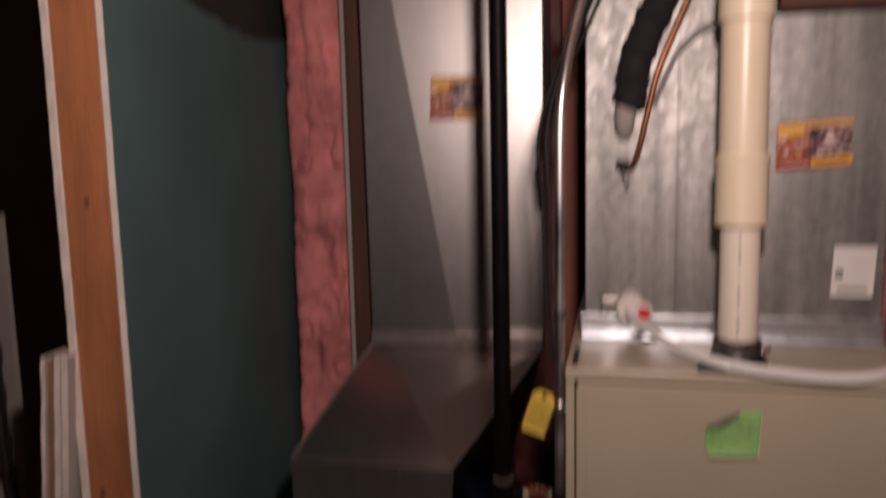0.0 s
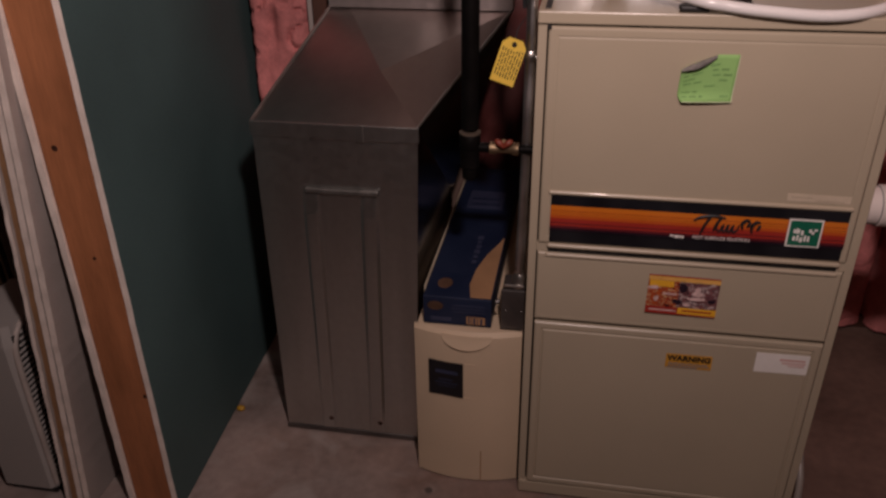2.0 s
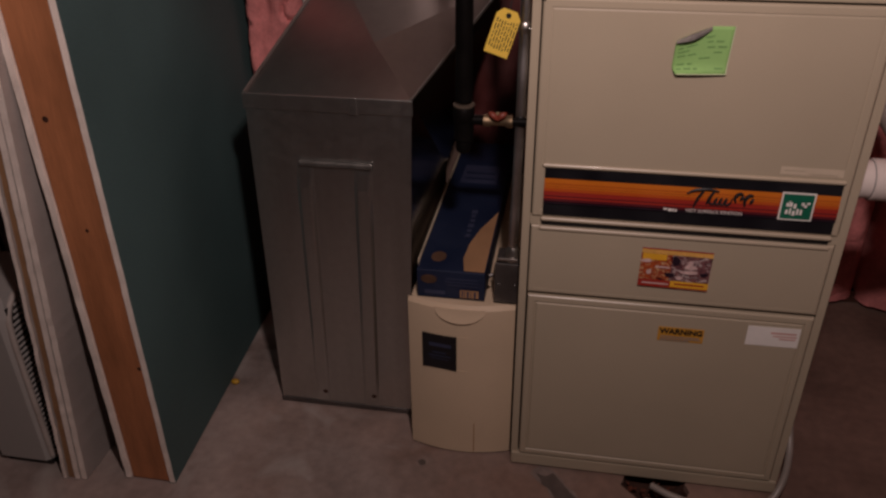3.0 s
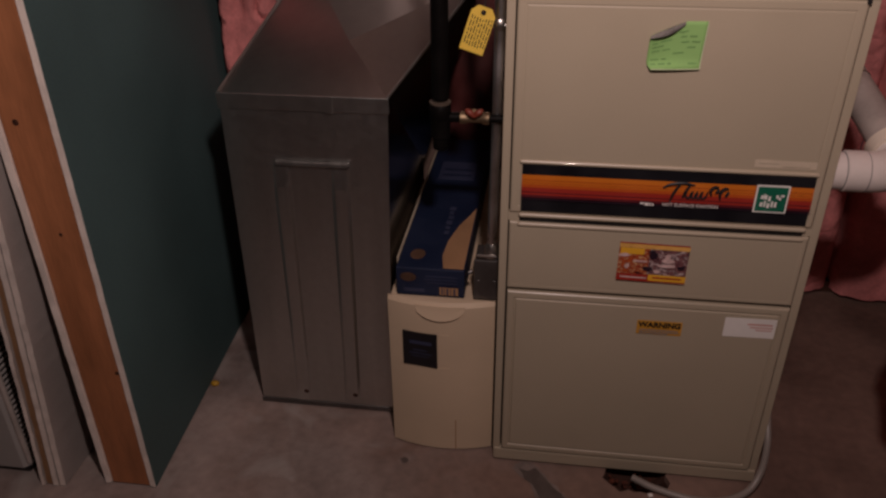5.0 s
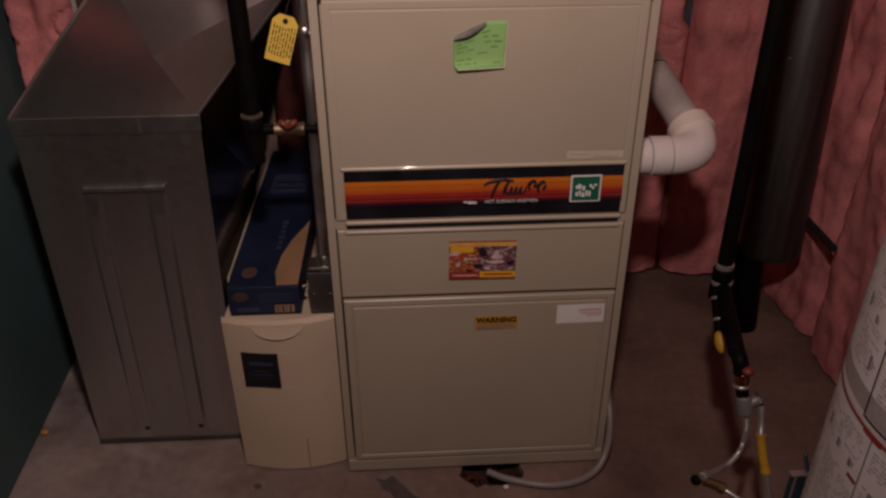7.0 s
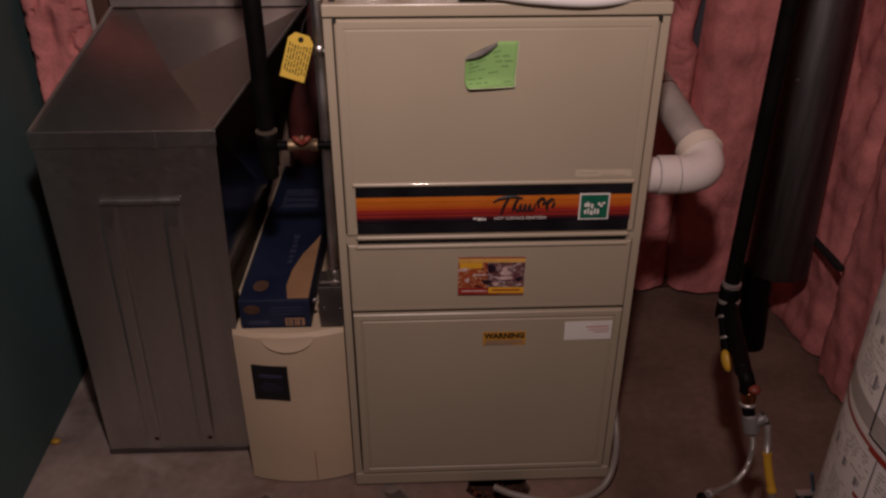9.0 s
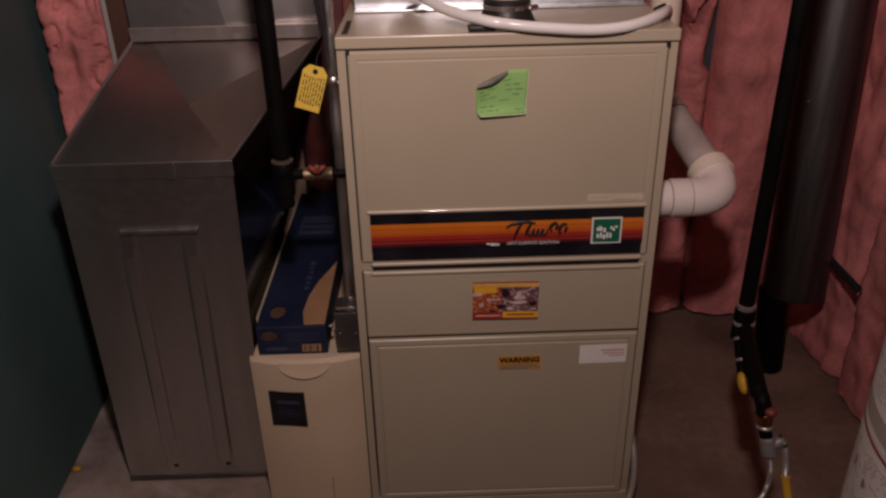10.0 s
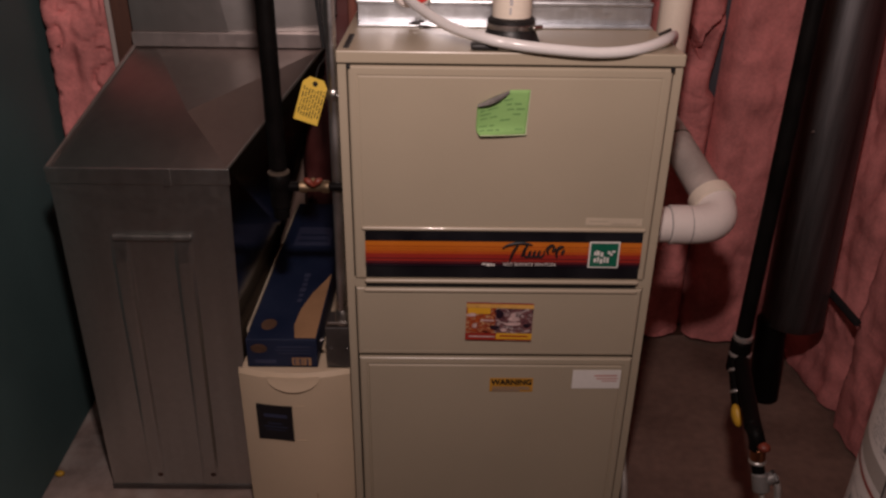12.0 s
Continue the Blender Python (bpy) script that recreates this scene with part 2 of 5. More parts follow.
ZINC_TOP = galvanized("galvanized_smooth", (0.45, 0.425, 0.41), 0.40, 70, 0.004, 0.05, 0.3)
ZINC_COLLAR = galvanized("bright_galvanized", (0.72, 0.75, 0.78), 0.33, 80, 0.02, 0.7, 1.0)
# flange: the pinkish tint stands for reflected insulation
ZINC_FLANGE = galvanized("galvanized_flange", (0.53, 0.465, 0.445), 0.45, 60, 0.006, 0.3, 0.7)
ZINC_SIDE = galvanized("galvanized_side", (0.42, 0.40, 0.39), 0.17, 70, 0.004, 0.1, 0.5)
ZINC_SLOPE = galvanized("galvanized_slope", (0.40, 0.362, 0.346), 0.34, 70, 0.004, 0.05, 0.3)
HOSE = mat("clear_vinyl_hose", (0.88, 0.86, 0.84), 0.22, 0, 8, 0.05, 100, 0.02)
HOSE.node_tree.nodes["Principled BSDF"].inputs["Transmission Weight"].default_value = 0.15
GREYHOSE = mat("grey_vinyl_hose", (0.27, 0.24, 0.215), 0.35, 0, 8, 0.08, 100, 0.02)


# ---- builders ----
def thing(name, at, label="", category="", group="", kind=""):
    e = new(name)
    e.location = at
    e.empty_display_size = 0.05
    bpy.context.view_layer.update()
    return tagged(e, label, category, group, kind)


def mesh_of(name, bm, mats, smooth=False):
    me = bpy.data.meshes.new(name)
    bmesh.ops.recalc_face_normals(bm, faces=bm.faces[:])
    if smooth:
        for f in bm.faces:
            f.smooth = True
    round_faces = any(f.smooth for f in bm.faces)
    bm.to_mesh(me)
    bm.free()
    if round_faces:
        me.set_sharp_from_angle(angle=radians(38))
    for m in mats if isinstance(mats, (list, tuple)) else [mats]:
        me.materials.append(m)
    return me


def part(name, bm, mats, parent, label="", smooth=False):
    """Links a bmesh in world metres as one mesh under a thing or a part."""
    ob = new(name, mesh_of(name, bm, mats, smooth))
    ob.parent = parent
    ob.matrix_parent_inverse = Matrix.Translation(parent.location).inverted() if parent.type == "EMPTY" else Matrix()
    return tagged(ob, label)


def solid(name, bm, mats, label="", category="", group="", kind="", smooth=False):
    return tagged(new(name, mesh_of(name, bm, mats, smooth)), label, category, group, kind)


def box(x0, x1, y0, y1, z0, z1, bevel=0.0, bm=None, mi=0, seg=2):
    out = bm or bmesh.new()
    r = bmesh.ops.create_cube(out, size=1, matrix=Matrix.Translation(((x0 + x1) / 2, (y0 + y1) / 2, (z0 + z1) / 2)) @ Matrix.Diagonal((x1 - x0, y1 - y0, z1 - z0, 1)))
    vs = set(r["verts"])
    for f in out.faces:
        if all(v in vs for v in f.verts):
            f.material_index = mi
    if bevel:
        es = [e for e in out.edges if e.verts[0] in vs and e.verts[1] in vs]
        bmesh.ops.bevel(out, geom=es, offset=bevel, segments=seg, affect="EDGES", profile=0.5)
    return out


def smooth_path(pts, n=10):
    """A Catmull-Rom line through points."""
    p = [Vector(q) for q in pts]
    p = [p[0] * 2 - p[1], *p, p[-1] * 2 - p[-2]]
    out = []
    for a, b, c, d in zip(p, p[1:], p[2:], p[3:]):
        for k in range(n):
            t = k / n
            out.append(0.5 * (2 * b + (c - a) * t + (2 * a - 5 * b + 4 * c - d) * t * t + (3 * b - a - 3 * c + d) * t ** 3))
    return [*out, p[-2]]


def tube(pts, r, seg=16, bm=None, mi=0, caps=True):
    """A round tube along points; r may be one radius for each point."""
    out = bm or bmesh.new()
    pts = [Vector(p) for p in pts]
    rs = r if isinstance(r, (list, tuple)) else [r] * len(pts)
    ring0, rings, side = None, [], None
    for k, p in enumerate(pts):
        d = (pts[min(k + 1, len(pts) - 1)] - pts[max(k - 1, 0)]).normalized()
        if side is None:
            side = d.orthogonal().normalized()
        side = (side - d * side.dot(d)).normalized()
        up = d.cross(side)
        rings.append([out.verts.new(p + rs[k] * (math.cos(a) * side + math.sin(a) * up)) for a in (2 * math.pi * s / seg for s in range(seg))])
    for a, b in zip(rings, rings[1:]):
        for s in range(seg):
            f = out.faces.new((a[s], a[(s + 1) % seg], b[(s + 1) % seg], b[s]))
            f.material_index, f.smooth = mi, True
    if caps:
        for ring in (rings[0], rings[-1]):
            out.faces.new(ring).material_index = mi
    return out


def rod(a, b, r, seg=16, bm=None, mi=0, lip=0.0015):
    """A straight bar with slightly rounded ends."""
    a, b = Vector(a), Vector(b)
    d = (b - a).normalized() * lip
    return tube([a, a + d, b - d, b], [r - lip, r, r, r - lip], seg, bm, mi)


def quad(bm, pts, mi=0):
    f = bm.faces.new([bm.verts.new(p) for p in pts])
    f.material_index = mi
    return f


def sheet(origin, u, v, rects, thick=0.0006, bm=None):
    """A flat print: a thin card spanned by u and v with patches (u0, v0, u1, v1, slot) laid on it in turn."""
    out = bm or bmesh.new()
    o, u, v = Vector(origin), Vector(u), Vector(v)
    n = u.cross(v).normalized()
    for k, (a, b, c, d, mi) in enumerate(rects):
        h = n * (thick + 0.00035 * k)
        cs = [o + u * a + v * b, o + u * c + v * b, o + u * c + v * d, o + u * a + v * d]
        if k == 0:
            top, bot = [out.verts.new(p + h) for p in cs], [out.verts.new(p) for p in cs]
            out.faces.new(top).material_index = mi
            for i in range(4):
                out.faces.new((bot[i], bot[(i + 1) % 4], top[(i + 1) % 4], top[i])).material_index = mi
        else:
            quad(out, [p + h for p in cs], mi)
    return out


def letters(text, size, m, mats, name, parent, bold=0.0):
    cu = bpy.data.curves.new(name, "FONT")
    cu.body, cu.size, cu.extrude, cu.offset = text, size, 0.0003, bold
    cu.align_x, cu.align_y = "CENTER", "CENTER"
    tmp = bpy.data.objects.new(name, cu)
    scene.collection.objects.link(tmp)
    bpy.context.view_layer.update()
    me = bpy.data.meshes.new_from_object(tmp.evaluated_get(bpy.context.evaluated_depsgraph_get()))
    bpy.data.objects.remove(tmp)
    me.transform(m)
    me.materials.clear()
    me.materials.append(mats)
    ob = new(name, me)
    ob.parent = parent
    ob.matrix_parent_inverse = Matrix.Translation(parent.location).inverted() if parent.type == "EMPTY" else Matrix()
    return ob


def batt(origin, u, up, out_dir, width, height, depth, seed, label, nu=26, nv=70, folds=0.016, edge=None, tears=(), m=None, wrinkle=0.004):
    """A puffy insulation batt with creases and sagging folds, standing against a wall; edge trims its far side
    by height, tears are pairs of (across, height) between which the facing has split open."""
    def split(x, z):
        best = 0.0
        for (x0, z0), (x1, z1) in tears:
            k = min(1.0, max(0.0, ((x - x0) * (x1 - x0) + (z - z0) * (z1 - z0)) / ((x1 - x0) ** 2 + (z1 - z0) ** 2)))
            far = math.hypot(x - x0 - k * (x1 - x0), z - z0 - k * (z1 - z0)) + 0.003 * noise.noise(Vector((x * 70, z * 70, 1.0)))
            best = max(best, 1.0 - min(1.0, max(0.0, far - 0.002) / 0.008))
        return best
    bm = bmesh.new()
    o, u, up, nrm = Vector(origin), Vector(u), Vector(up), Vector(out_dir)
    rnd = random.Random(seed)
    off = Vector((rnd.random() * 50, rnd.random() * 50, 0))
    grid = []
    for j in range(nv + 1):
        row = []
        for i in range(nu + 1):
            a, b = i / nu, j / nv
            puff = (1 - abs(2 * a - 1) ** max(10.0, width * 36)) * (1 - max(0.0, 2 * b - 1) ** 24)
            q = Vector((a * width * 9, b * height * 4.5, seed)) + off
            f = noise.noise(q) * folds + noise.noise(q * 2.3) * folds * 0.55 + noise.noise(q * 5.1) * folds * 0.14 + noise.noise(Vector((a * width * 24, b * height * 24, seed + 3.3))) * folds * 0.30
            ridge = -abs(noise.noise(Vector((a * width * 7 + seed, b * height * 1.6, 4.0)))) * folds * 0.7
            for sc, dep in ((4.5, 0.34), (11.0, 0.13)):
                c = abs(noise.noise(Vector((a * width * sc * 1.3 + seed * 3, b * height * sc * 0.55, 9.0 + sc))))
                ridge -= max(0.0, 1 - c / 0.10) * folds * dep
            c = abs(noise.noise(Vector((a * width * 7 + seed, b * height * 15, 21.0))) + 0.35 * noise.noise(Vector((a * width * 26, b * height * 34, seed))))
            ridge -= max(0.0, 1 - c / 0.14) * wrinkle
            w = width - (edge(b * height) if edge else 0.0)
            x = a * w + noise.noise(Vector((b * height * 3, seed * 1.7, 2.0 + 3 * a))) * 0.007
            row.append(bm.verts.new(o + u * x + up * (b * height + (1 - b) ** 30 * (0.004 + 0.012 * noise.noise(Vector((a * width * 16, seed, 7.0))))) + nrm * (0.012 + puff * (depth + f + ridge) - min(depth * 0.7, 0.045) * (split(a * w, b * height) if tears else 0.0))))
        grid.append(row)
    for j in range(nv):
        for i in range(nu):
            bm.faces.new((grid[j][i], grid[j][i + 1], grid[j + 1][i + 1], grid[j + 1][i]))
    rim = [*grid[0], *[r[-1] for r in grid[1:]], *reversed(grid[-1][:-1]), *[r[0] for r in reversed(grid[1:-1])]]
    back = [bm.verts.new(v.co - nrm * max(0.0, (v.co - o).dot(nrm) - 0.002)) for v in rim]
    for k in range(len(rim)):
        n = (k + 1) % len(rim)
        bm.faces.new((rim[k], rim[n], back[n], back[k]))
    bm.faces.new(back)
    return solid("insulation_batt", bm, m or PINK, label, "insulation", "insulation batts in the stud walls", smooth=True)


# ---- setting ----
def tint_floor():
    """Brown tint with added darkening towards +x, where the floor is dimmer; paler ragged patches towards the
    partition.
    """
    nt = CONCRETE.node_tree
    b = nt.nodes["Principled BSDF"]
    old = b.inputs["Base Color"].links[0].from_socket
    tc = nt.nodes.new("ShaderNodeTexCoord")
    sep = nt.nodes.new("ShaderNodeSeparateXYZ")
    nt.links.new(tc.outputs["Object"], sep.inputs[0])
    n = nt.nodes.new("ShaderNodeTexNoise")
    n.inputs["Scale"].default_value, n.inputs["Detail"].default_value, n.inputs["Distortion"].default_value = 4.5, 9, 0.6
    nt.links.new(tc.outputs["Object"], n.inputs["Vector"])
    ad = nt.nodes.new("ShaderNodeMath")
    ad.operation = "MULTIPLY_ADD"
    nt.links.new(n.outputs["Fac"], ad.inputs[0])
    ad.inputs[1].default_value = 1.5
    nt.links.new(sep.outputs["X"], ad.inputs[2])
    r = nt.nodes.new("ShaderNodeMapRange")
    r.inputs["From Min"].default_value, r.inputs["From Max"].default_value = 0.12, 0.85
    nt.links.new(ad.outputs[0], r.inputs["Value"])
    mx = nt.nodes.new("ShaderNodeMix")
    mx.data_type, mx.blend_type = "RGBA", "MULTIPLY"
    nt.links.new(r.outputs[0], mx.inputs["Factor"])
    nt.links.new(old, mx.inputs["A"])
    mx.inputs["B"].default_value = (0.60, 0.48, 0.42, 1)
    # pale mineral bloom in ragged streaks on the paler side
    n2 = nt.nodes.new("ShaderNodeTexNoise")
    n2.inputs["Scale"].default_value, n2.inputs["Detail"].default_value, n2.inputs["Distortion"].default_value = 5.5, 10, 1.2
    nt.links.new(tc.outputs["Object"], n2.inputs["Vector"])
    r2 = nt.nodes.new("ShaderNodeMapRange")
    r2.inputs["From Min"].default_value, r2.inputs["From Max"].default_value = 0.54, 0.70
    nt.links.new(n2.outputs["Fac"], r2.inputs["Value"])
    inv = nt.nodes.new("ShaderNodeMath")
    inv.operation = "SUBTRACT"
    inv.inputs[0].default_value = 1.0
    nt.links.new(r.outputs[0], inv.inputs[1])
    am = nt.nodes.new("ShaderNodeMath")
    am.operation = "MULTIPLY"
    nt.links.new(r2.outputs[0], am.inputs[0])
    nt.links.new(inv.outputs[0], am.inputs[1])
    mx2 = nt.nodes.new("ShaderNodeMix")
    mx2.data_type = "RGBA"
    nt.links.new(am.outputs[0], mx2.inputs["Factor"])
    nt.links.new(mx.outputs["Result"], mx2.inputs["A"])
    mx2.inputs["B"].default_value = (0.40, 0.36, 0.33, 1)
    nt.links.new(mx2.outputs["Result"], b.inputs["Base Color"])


def pit_outline():
    """Broken edge of the hole in the concrete under the furnace front."""
    rnd = random.Random(8)
    out = []
    for k in range(34):
        a = 2 * math.pi * k / 34
        c, s2 = math.cos(a), math.sin(a)
        r = (abs(c) ** 4 + abs(s2) ** 4) ** -0.25 * rnd.uniform(0.88, 1.06)
        out.append((0.297 + 0.066 * r * c, -0.004 + 0.054 * r * s2))
    return out


def build_setting():
    bm = bmesh.new()
    outer = [bm.verts.new((x, y, 0)) for x, y in ((-3.2, -3.6), (1.4, -3.6), (1.4, 1.0), (-3.2, 1.0))]
    inner = [bm.verts.new((x, y, 0)) for x, y in pit_outline()]
    low = [bm.verts.new(v.co + Vector((0, 0, -0.05))) for v in inner]
    rim = [bm.edges.new((q[k], q[(k + 1) % len(q)])) for q in (outer, inner) for k in range(len(q))]
    bmesh.ops.triangle_fill(bm, edges=rim, use_beauty=True)
    for k in range(len(inner)):
        n = (k + 1) % len(inner)
        bm.faces.new((inner[k], inner[n], low[n], low[k]))
    tint_floor()
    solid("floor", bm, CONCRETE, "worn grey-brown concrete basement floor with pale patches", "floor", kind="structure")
    # ceiling and far walls are unseen; their warm tones were set for bounce
    solid("ceiling", box(-3.2, 1.4, -3.6, 1.0, 2.32, 2.42), CEILMAT, "unseen bare timber basement ceiling", "ceiling", kind="structure")
    solid("wall_north", box(-3.2, 1.4, 0.80, 0.92, 0, 2.32), PLASTER, "dull foundation wall behind the stud framing", "wall", kind="structure")
    solid("wall_south", box(-3.2, 1.4, -3.6, -3.48, 0, 2.32), PLASTER, "plain dull basement wall", "wall", kind="structure")
    solid("wall_west", box(-3.2, -3.08, -3.48, 0.80, 0, 2.32), PLASTER, "plain dull basement wall", "wall", kind="structure")
    solid("wall_east", box(1.24, 1.36, -3.48, 0.80, 0, 2.32), PLASTER, "foundation wall behind pink insulation", "wall", kind="structure")
    # framing against the back and right walls
    fr = thing("stud_frame", (0.6, 0.78, 0), "dark timber stud framing with a bottom plate on the concrete floor", "framing", kind="structure")
    part("bottom_plate", box(-0.20, 1.14, 0.752, 0.796, 0.002, 0.036, 0.002), DARKWOOD, fr)
    for x in (0.036, 1.10):
        part("stud", box(x, x + 0.038, 0.768, 0.796, 0.038, 2.31, 0.002), DARKWOOD, fr)
    part("stud", box(-0.050, -0.012, 0.655, 0.700, 0.038, 2.31, 0.002), REDWOOD, fr, "reddish-brown stud beside the plenum")
    fr = thing("stud_frame", (1.2, 0.2, 0), "dark timber stud framing with a bottom plate on the concrete floor", "framing", kind="structure")
    part("bottom_plate", box(1.20, 1.236, -1.0, 0.70, 0.002, 0.036, 0.002), DARKWOOD, fr)
    for y in (0.23, -0.18, -0.58):
        part("stud", box(1.212, 1.236, y, y + 0.038, 0.038, 2.31, 0.002), DARKWOOD, fr)
    fr = thing("stud_frame", (-0.6, 0.58, 0), "dark timber stud framing beside the return duct", "framing", kind="structure")
    part("bottom_plate", box(-0.70, -0.47, 0.57, 0.66, 0.002, 0.036, 0.002), DARKWOOD, fr)
    part("stud", box(-0.532, -0.478, 0.50, 0.64, 0.038, 2.31, 0.003), DARKWOOD, fr)
    part("stud", box(-0.549, -0.538, 0.515, 0.64, 0.038, 2.31, 0.002), GREYPAPER, fr, "grey edge strip")
    part("backing", box(-0.70, -0.47, 0.645, 0.665, 0.038, 2.31), PLASTER, fr)
    # partition: stud end with a board on each side
    pa = thing("partition_wall", (-0.745, -0.17, 0), "stud partition end with green moisture board and white-edged gypsum board", "wall", kind="structure")
    def skew(x0, x1, y0, y1, face=None):
        """An upright slab that follows the partition's slight turn; with a face, its front edge is a ragged cut."""
        k, n, rough = -0.054, 90, 0.0 if face is None else 1.0
        bm = bmesh.new()
        rows = []
        for j in range(n + 1):
            z = 0.004 + 2.306 * j / n
            w0, w1 = (noise.noise(Vector((x0 * 90, z * 38, q))) * rough for q in (0.0, 5.0))
            sec = [(x0 + k * (y0 + 0.17) + 0.0013 * w0, y0 + 0.0016 * w1), (x1 + k * (y0 + 0.17) + 0.0013 * w1, y0 + 0.0016 * w0), (x1 + k * (y1 + 0.17), y1), (x0 + k * (y1 + 0.17), y1)]
            rows.append([bm.verts.new((x, y, z)) for x, y in sec])
        for p, q in zip(rows, rows[1:]):
            for i in range(4):
                f = bm.faces.new((p[i], p[(i + 1) % 4], q[(i + 1) % 4], q[i]))
                f.material_index = 0 if i == face else 1
        bm.faces.new(rows[0]).material_index = 1
        bm.faces.new(rows[-1]).material_index = 1
        return bm
    part("stud", box(-0.7690, -0.6882, -0.170, -0.132, 0.004, 2.31, 0.002), WOOD, pa, "bare orange-brown pine stud with dark knots")
    for y in (0.22, 0.62):
        part("stud", skew(-0.7700, -0.6870, y, y + 0.038), [WOOD, WOOD], pa)
    # the cut-away corner stands in for a dark patch high on the board
    def notched_board(x0, x1, y0, y1):
        """A board with a ragged cut front edge, its upper far corner cut away."""
        front = [(y0 + 0.0016 * noise.noise(Vector((x1 * 90, z * 38, 5.0))), z) for z in (0.004 + 2.306 * j / 90 for j in range(91))]
        notch = [(0.035, 2.31), (0.050, 1.90), (0.042, 1.72), (0.068, 1.622), (0.120, 1.612), (0.185, 1.604), (0.232, 1.601), (0.275, 1.590), (0.318, 1.592), (0.350, 1.583), (0.392, 1.587), (0.470, 1.592), (0.565, 1.602), (y1, 1.62)]
        notch = [p for a, b in zip(notch, notch[1:]) for p in (a, ((a[0] + b[0]) / 2 + 0.002 * math.sin(a[0] * 90), (a[1] + b[1]) / 2 + 0.003 * math.cos(a[0] * 70)))] + [notch[-1]]
        ring = [*front, *notch, (y1, 0.004)]
        bm = bmesh.new()
        near, far = ([bm.verts.new((x - 0.054 * (y + 0.17), y, z)) for y, z in ring] for x in (x0, x1))
        bm.faces.new(near)
        bm.faces.new(far)
        for i in range(len(ring)):
            j = (i + 1) % len(ring)
            bm.faces.new((near[i], near[j], far[j], far[i])).material_index = 1 if i < 91 else 0
        return bm
    # near-black sheet added so the open corner reads as deep shade
    part("backing", skew(-0.6886, -0.6866, 0.02, 0.79), [DARK_SHEET, DARK_SHEET], pa, "near-black sheet added behind the open corner")
    part("board", notched_board(-0.6860, -0.6740, -0.173, 0.79), [GREEN, GYPSUM], pa, "dark green moisture-resistant gypsum board with its upper corner cut away")
    part("board", skew(-0.7830, -0.7710, -0.173, 0.79, 3), [GREYPAPER, GYPSUM], pa, "grey gypsum board with white edge")
    for z, x, r in ((0.788, -0.745, 0.0055), (1.27, -0.73, 0.005), (0.59, -0.724, 0.0035), (0.297, -0.6925, 0.0042)):
        part("knot", rod((x, -0.1705, z), (x, -0.165, z), r, 12, None, 0, 0.0004), KNOT, pa, "dark wood knot")


build_setting()

# insulation: left of the return duct, behind the furnace, and along the right wall
batt((-0.713, 0.640, 0.04), (1, 0, 0), (0, 0, 1), (0, -1, 0), 0.169, 2.26, 0.105, 3, "pink fibreglass batt between the green board and a dark stud", 44, 300, 0.022, wrinkle=0.012)
# this pink batt is coloured as if in deep shade
batt((-0.20, 0.79, 0.04), (1, 0, 0), (0, 0, 1), (0, -1, 0), 0.232, 2.26, 0.05, 5, "narrow pink fibreglass batt behind the gas conduit, shade in its maroon tone", 14, 110, 0.022, m=SHADED_PINK)
def slot_edge(z):
    """How far the batt behind the furnace stops short of its neighbour: closed low down, an uneven slot above."""
    open_up = min(1.0, max(0.0, (z - 0.695) / 0.025))
    lump = 0.006 * noise.noise(Vector((z * 14, 3.0, 1.0))) - 0.010 * min(1.0, max(0.0, (z - 0.81) / 0.06))
    return 0.003 + open_up * (0.021 + lump)


batt((0.07, 0.79, 0.014), (1, 0, 0), (0, 0, 1), (0, -1, 0), 0.806, 2.28, 0.06, 9, "pink fibreglass batt with a torn facing behind the furnace", 150, 420, 0.015, slot_edge,
     [((0.690, 0.880), (0.732, 0.815)), ((0.732, 0.815), (0.748, 0.862)), ((0.748, 0.862), (0.800, 0.930))])
batt((0.876, 0.79, 0.014), (1, 0, 0), (0, 0, 1), (0, -1, 0), 0.238, 2.28, 0.075, 12, "wrinkled pink fibreglass batt in the corner behind the vent duct", 44, 170, 0.016)
# added strip that gives the gap between the batts its dark blue-grey
solid("gap_strip", box(0.835, 0.893, 0.7840, 0.7875, 0.02, 2.30), GAP_GREY, "dark blue-grey strip added behind the gap between two batts", "building paper", kind="structure")
batt((1.236, 0.70, 0.006), (0, -1, 0), (0, 0, 1), (-1, 0, 0), 0.330, 2.26, 0.078, 17, "wrinkled pink fibreglass batt on the side wall", 40, 170, 0.016)
batt((1.236, 0.372, 0.006), (0, -1, 0), (0, 0, 1), (-1, 0, 0), 0.535, 2.26, 0.094, 21, "wrinkled pink fibreglass batt behind the water heater", 48, 170, 0.016)
batt((1.236, -0.16, 0.006), (0, -1, 0), (0, 0, 1), (-1, 0, 0), 0.40, 2.26, 0.06, 25, "pink fibreglass batt behind the water heater", 20, 60, 0.02)
solid("strap", rod((1.122, 0.545, 0.318), (1.100, 0.285, 0.333), 0.009, 8), FOAM, "short black strap pressed into the pink insulation", "strap")


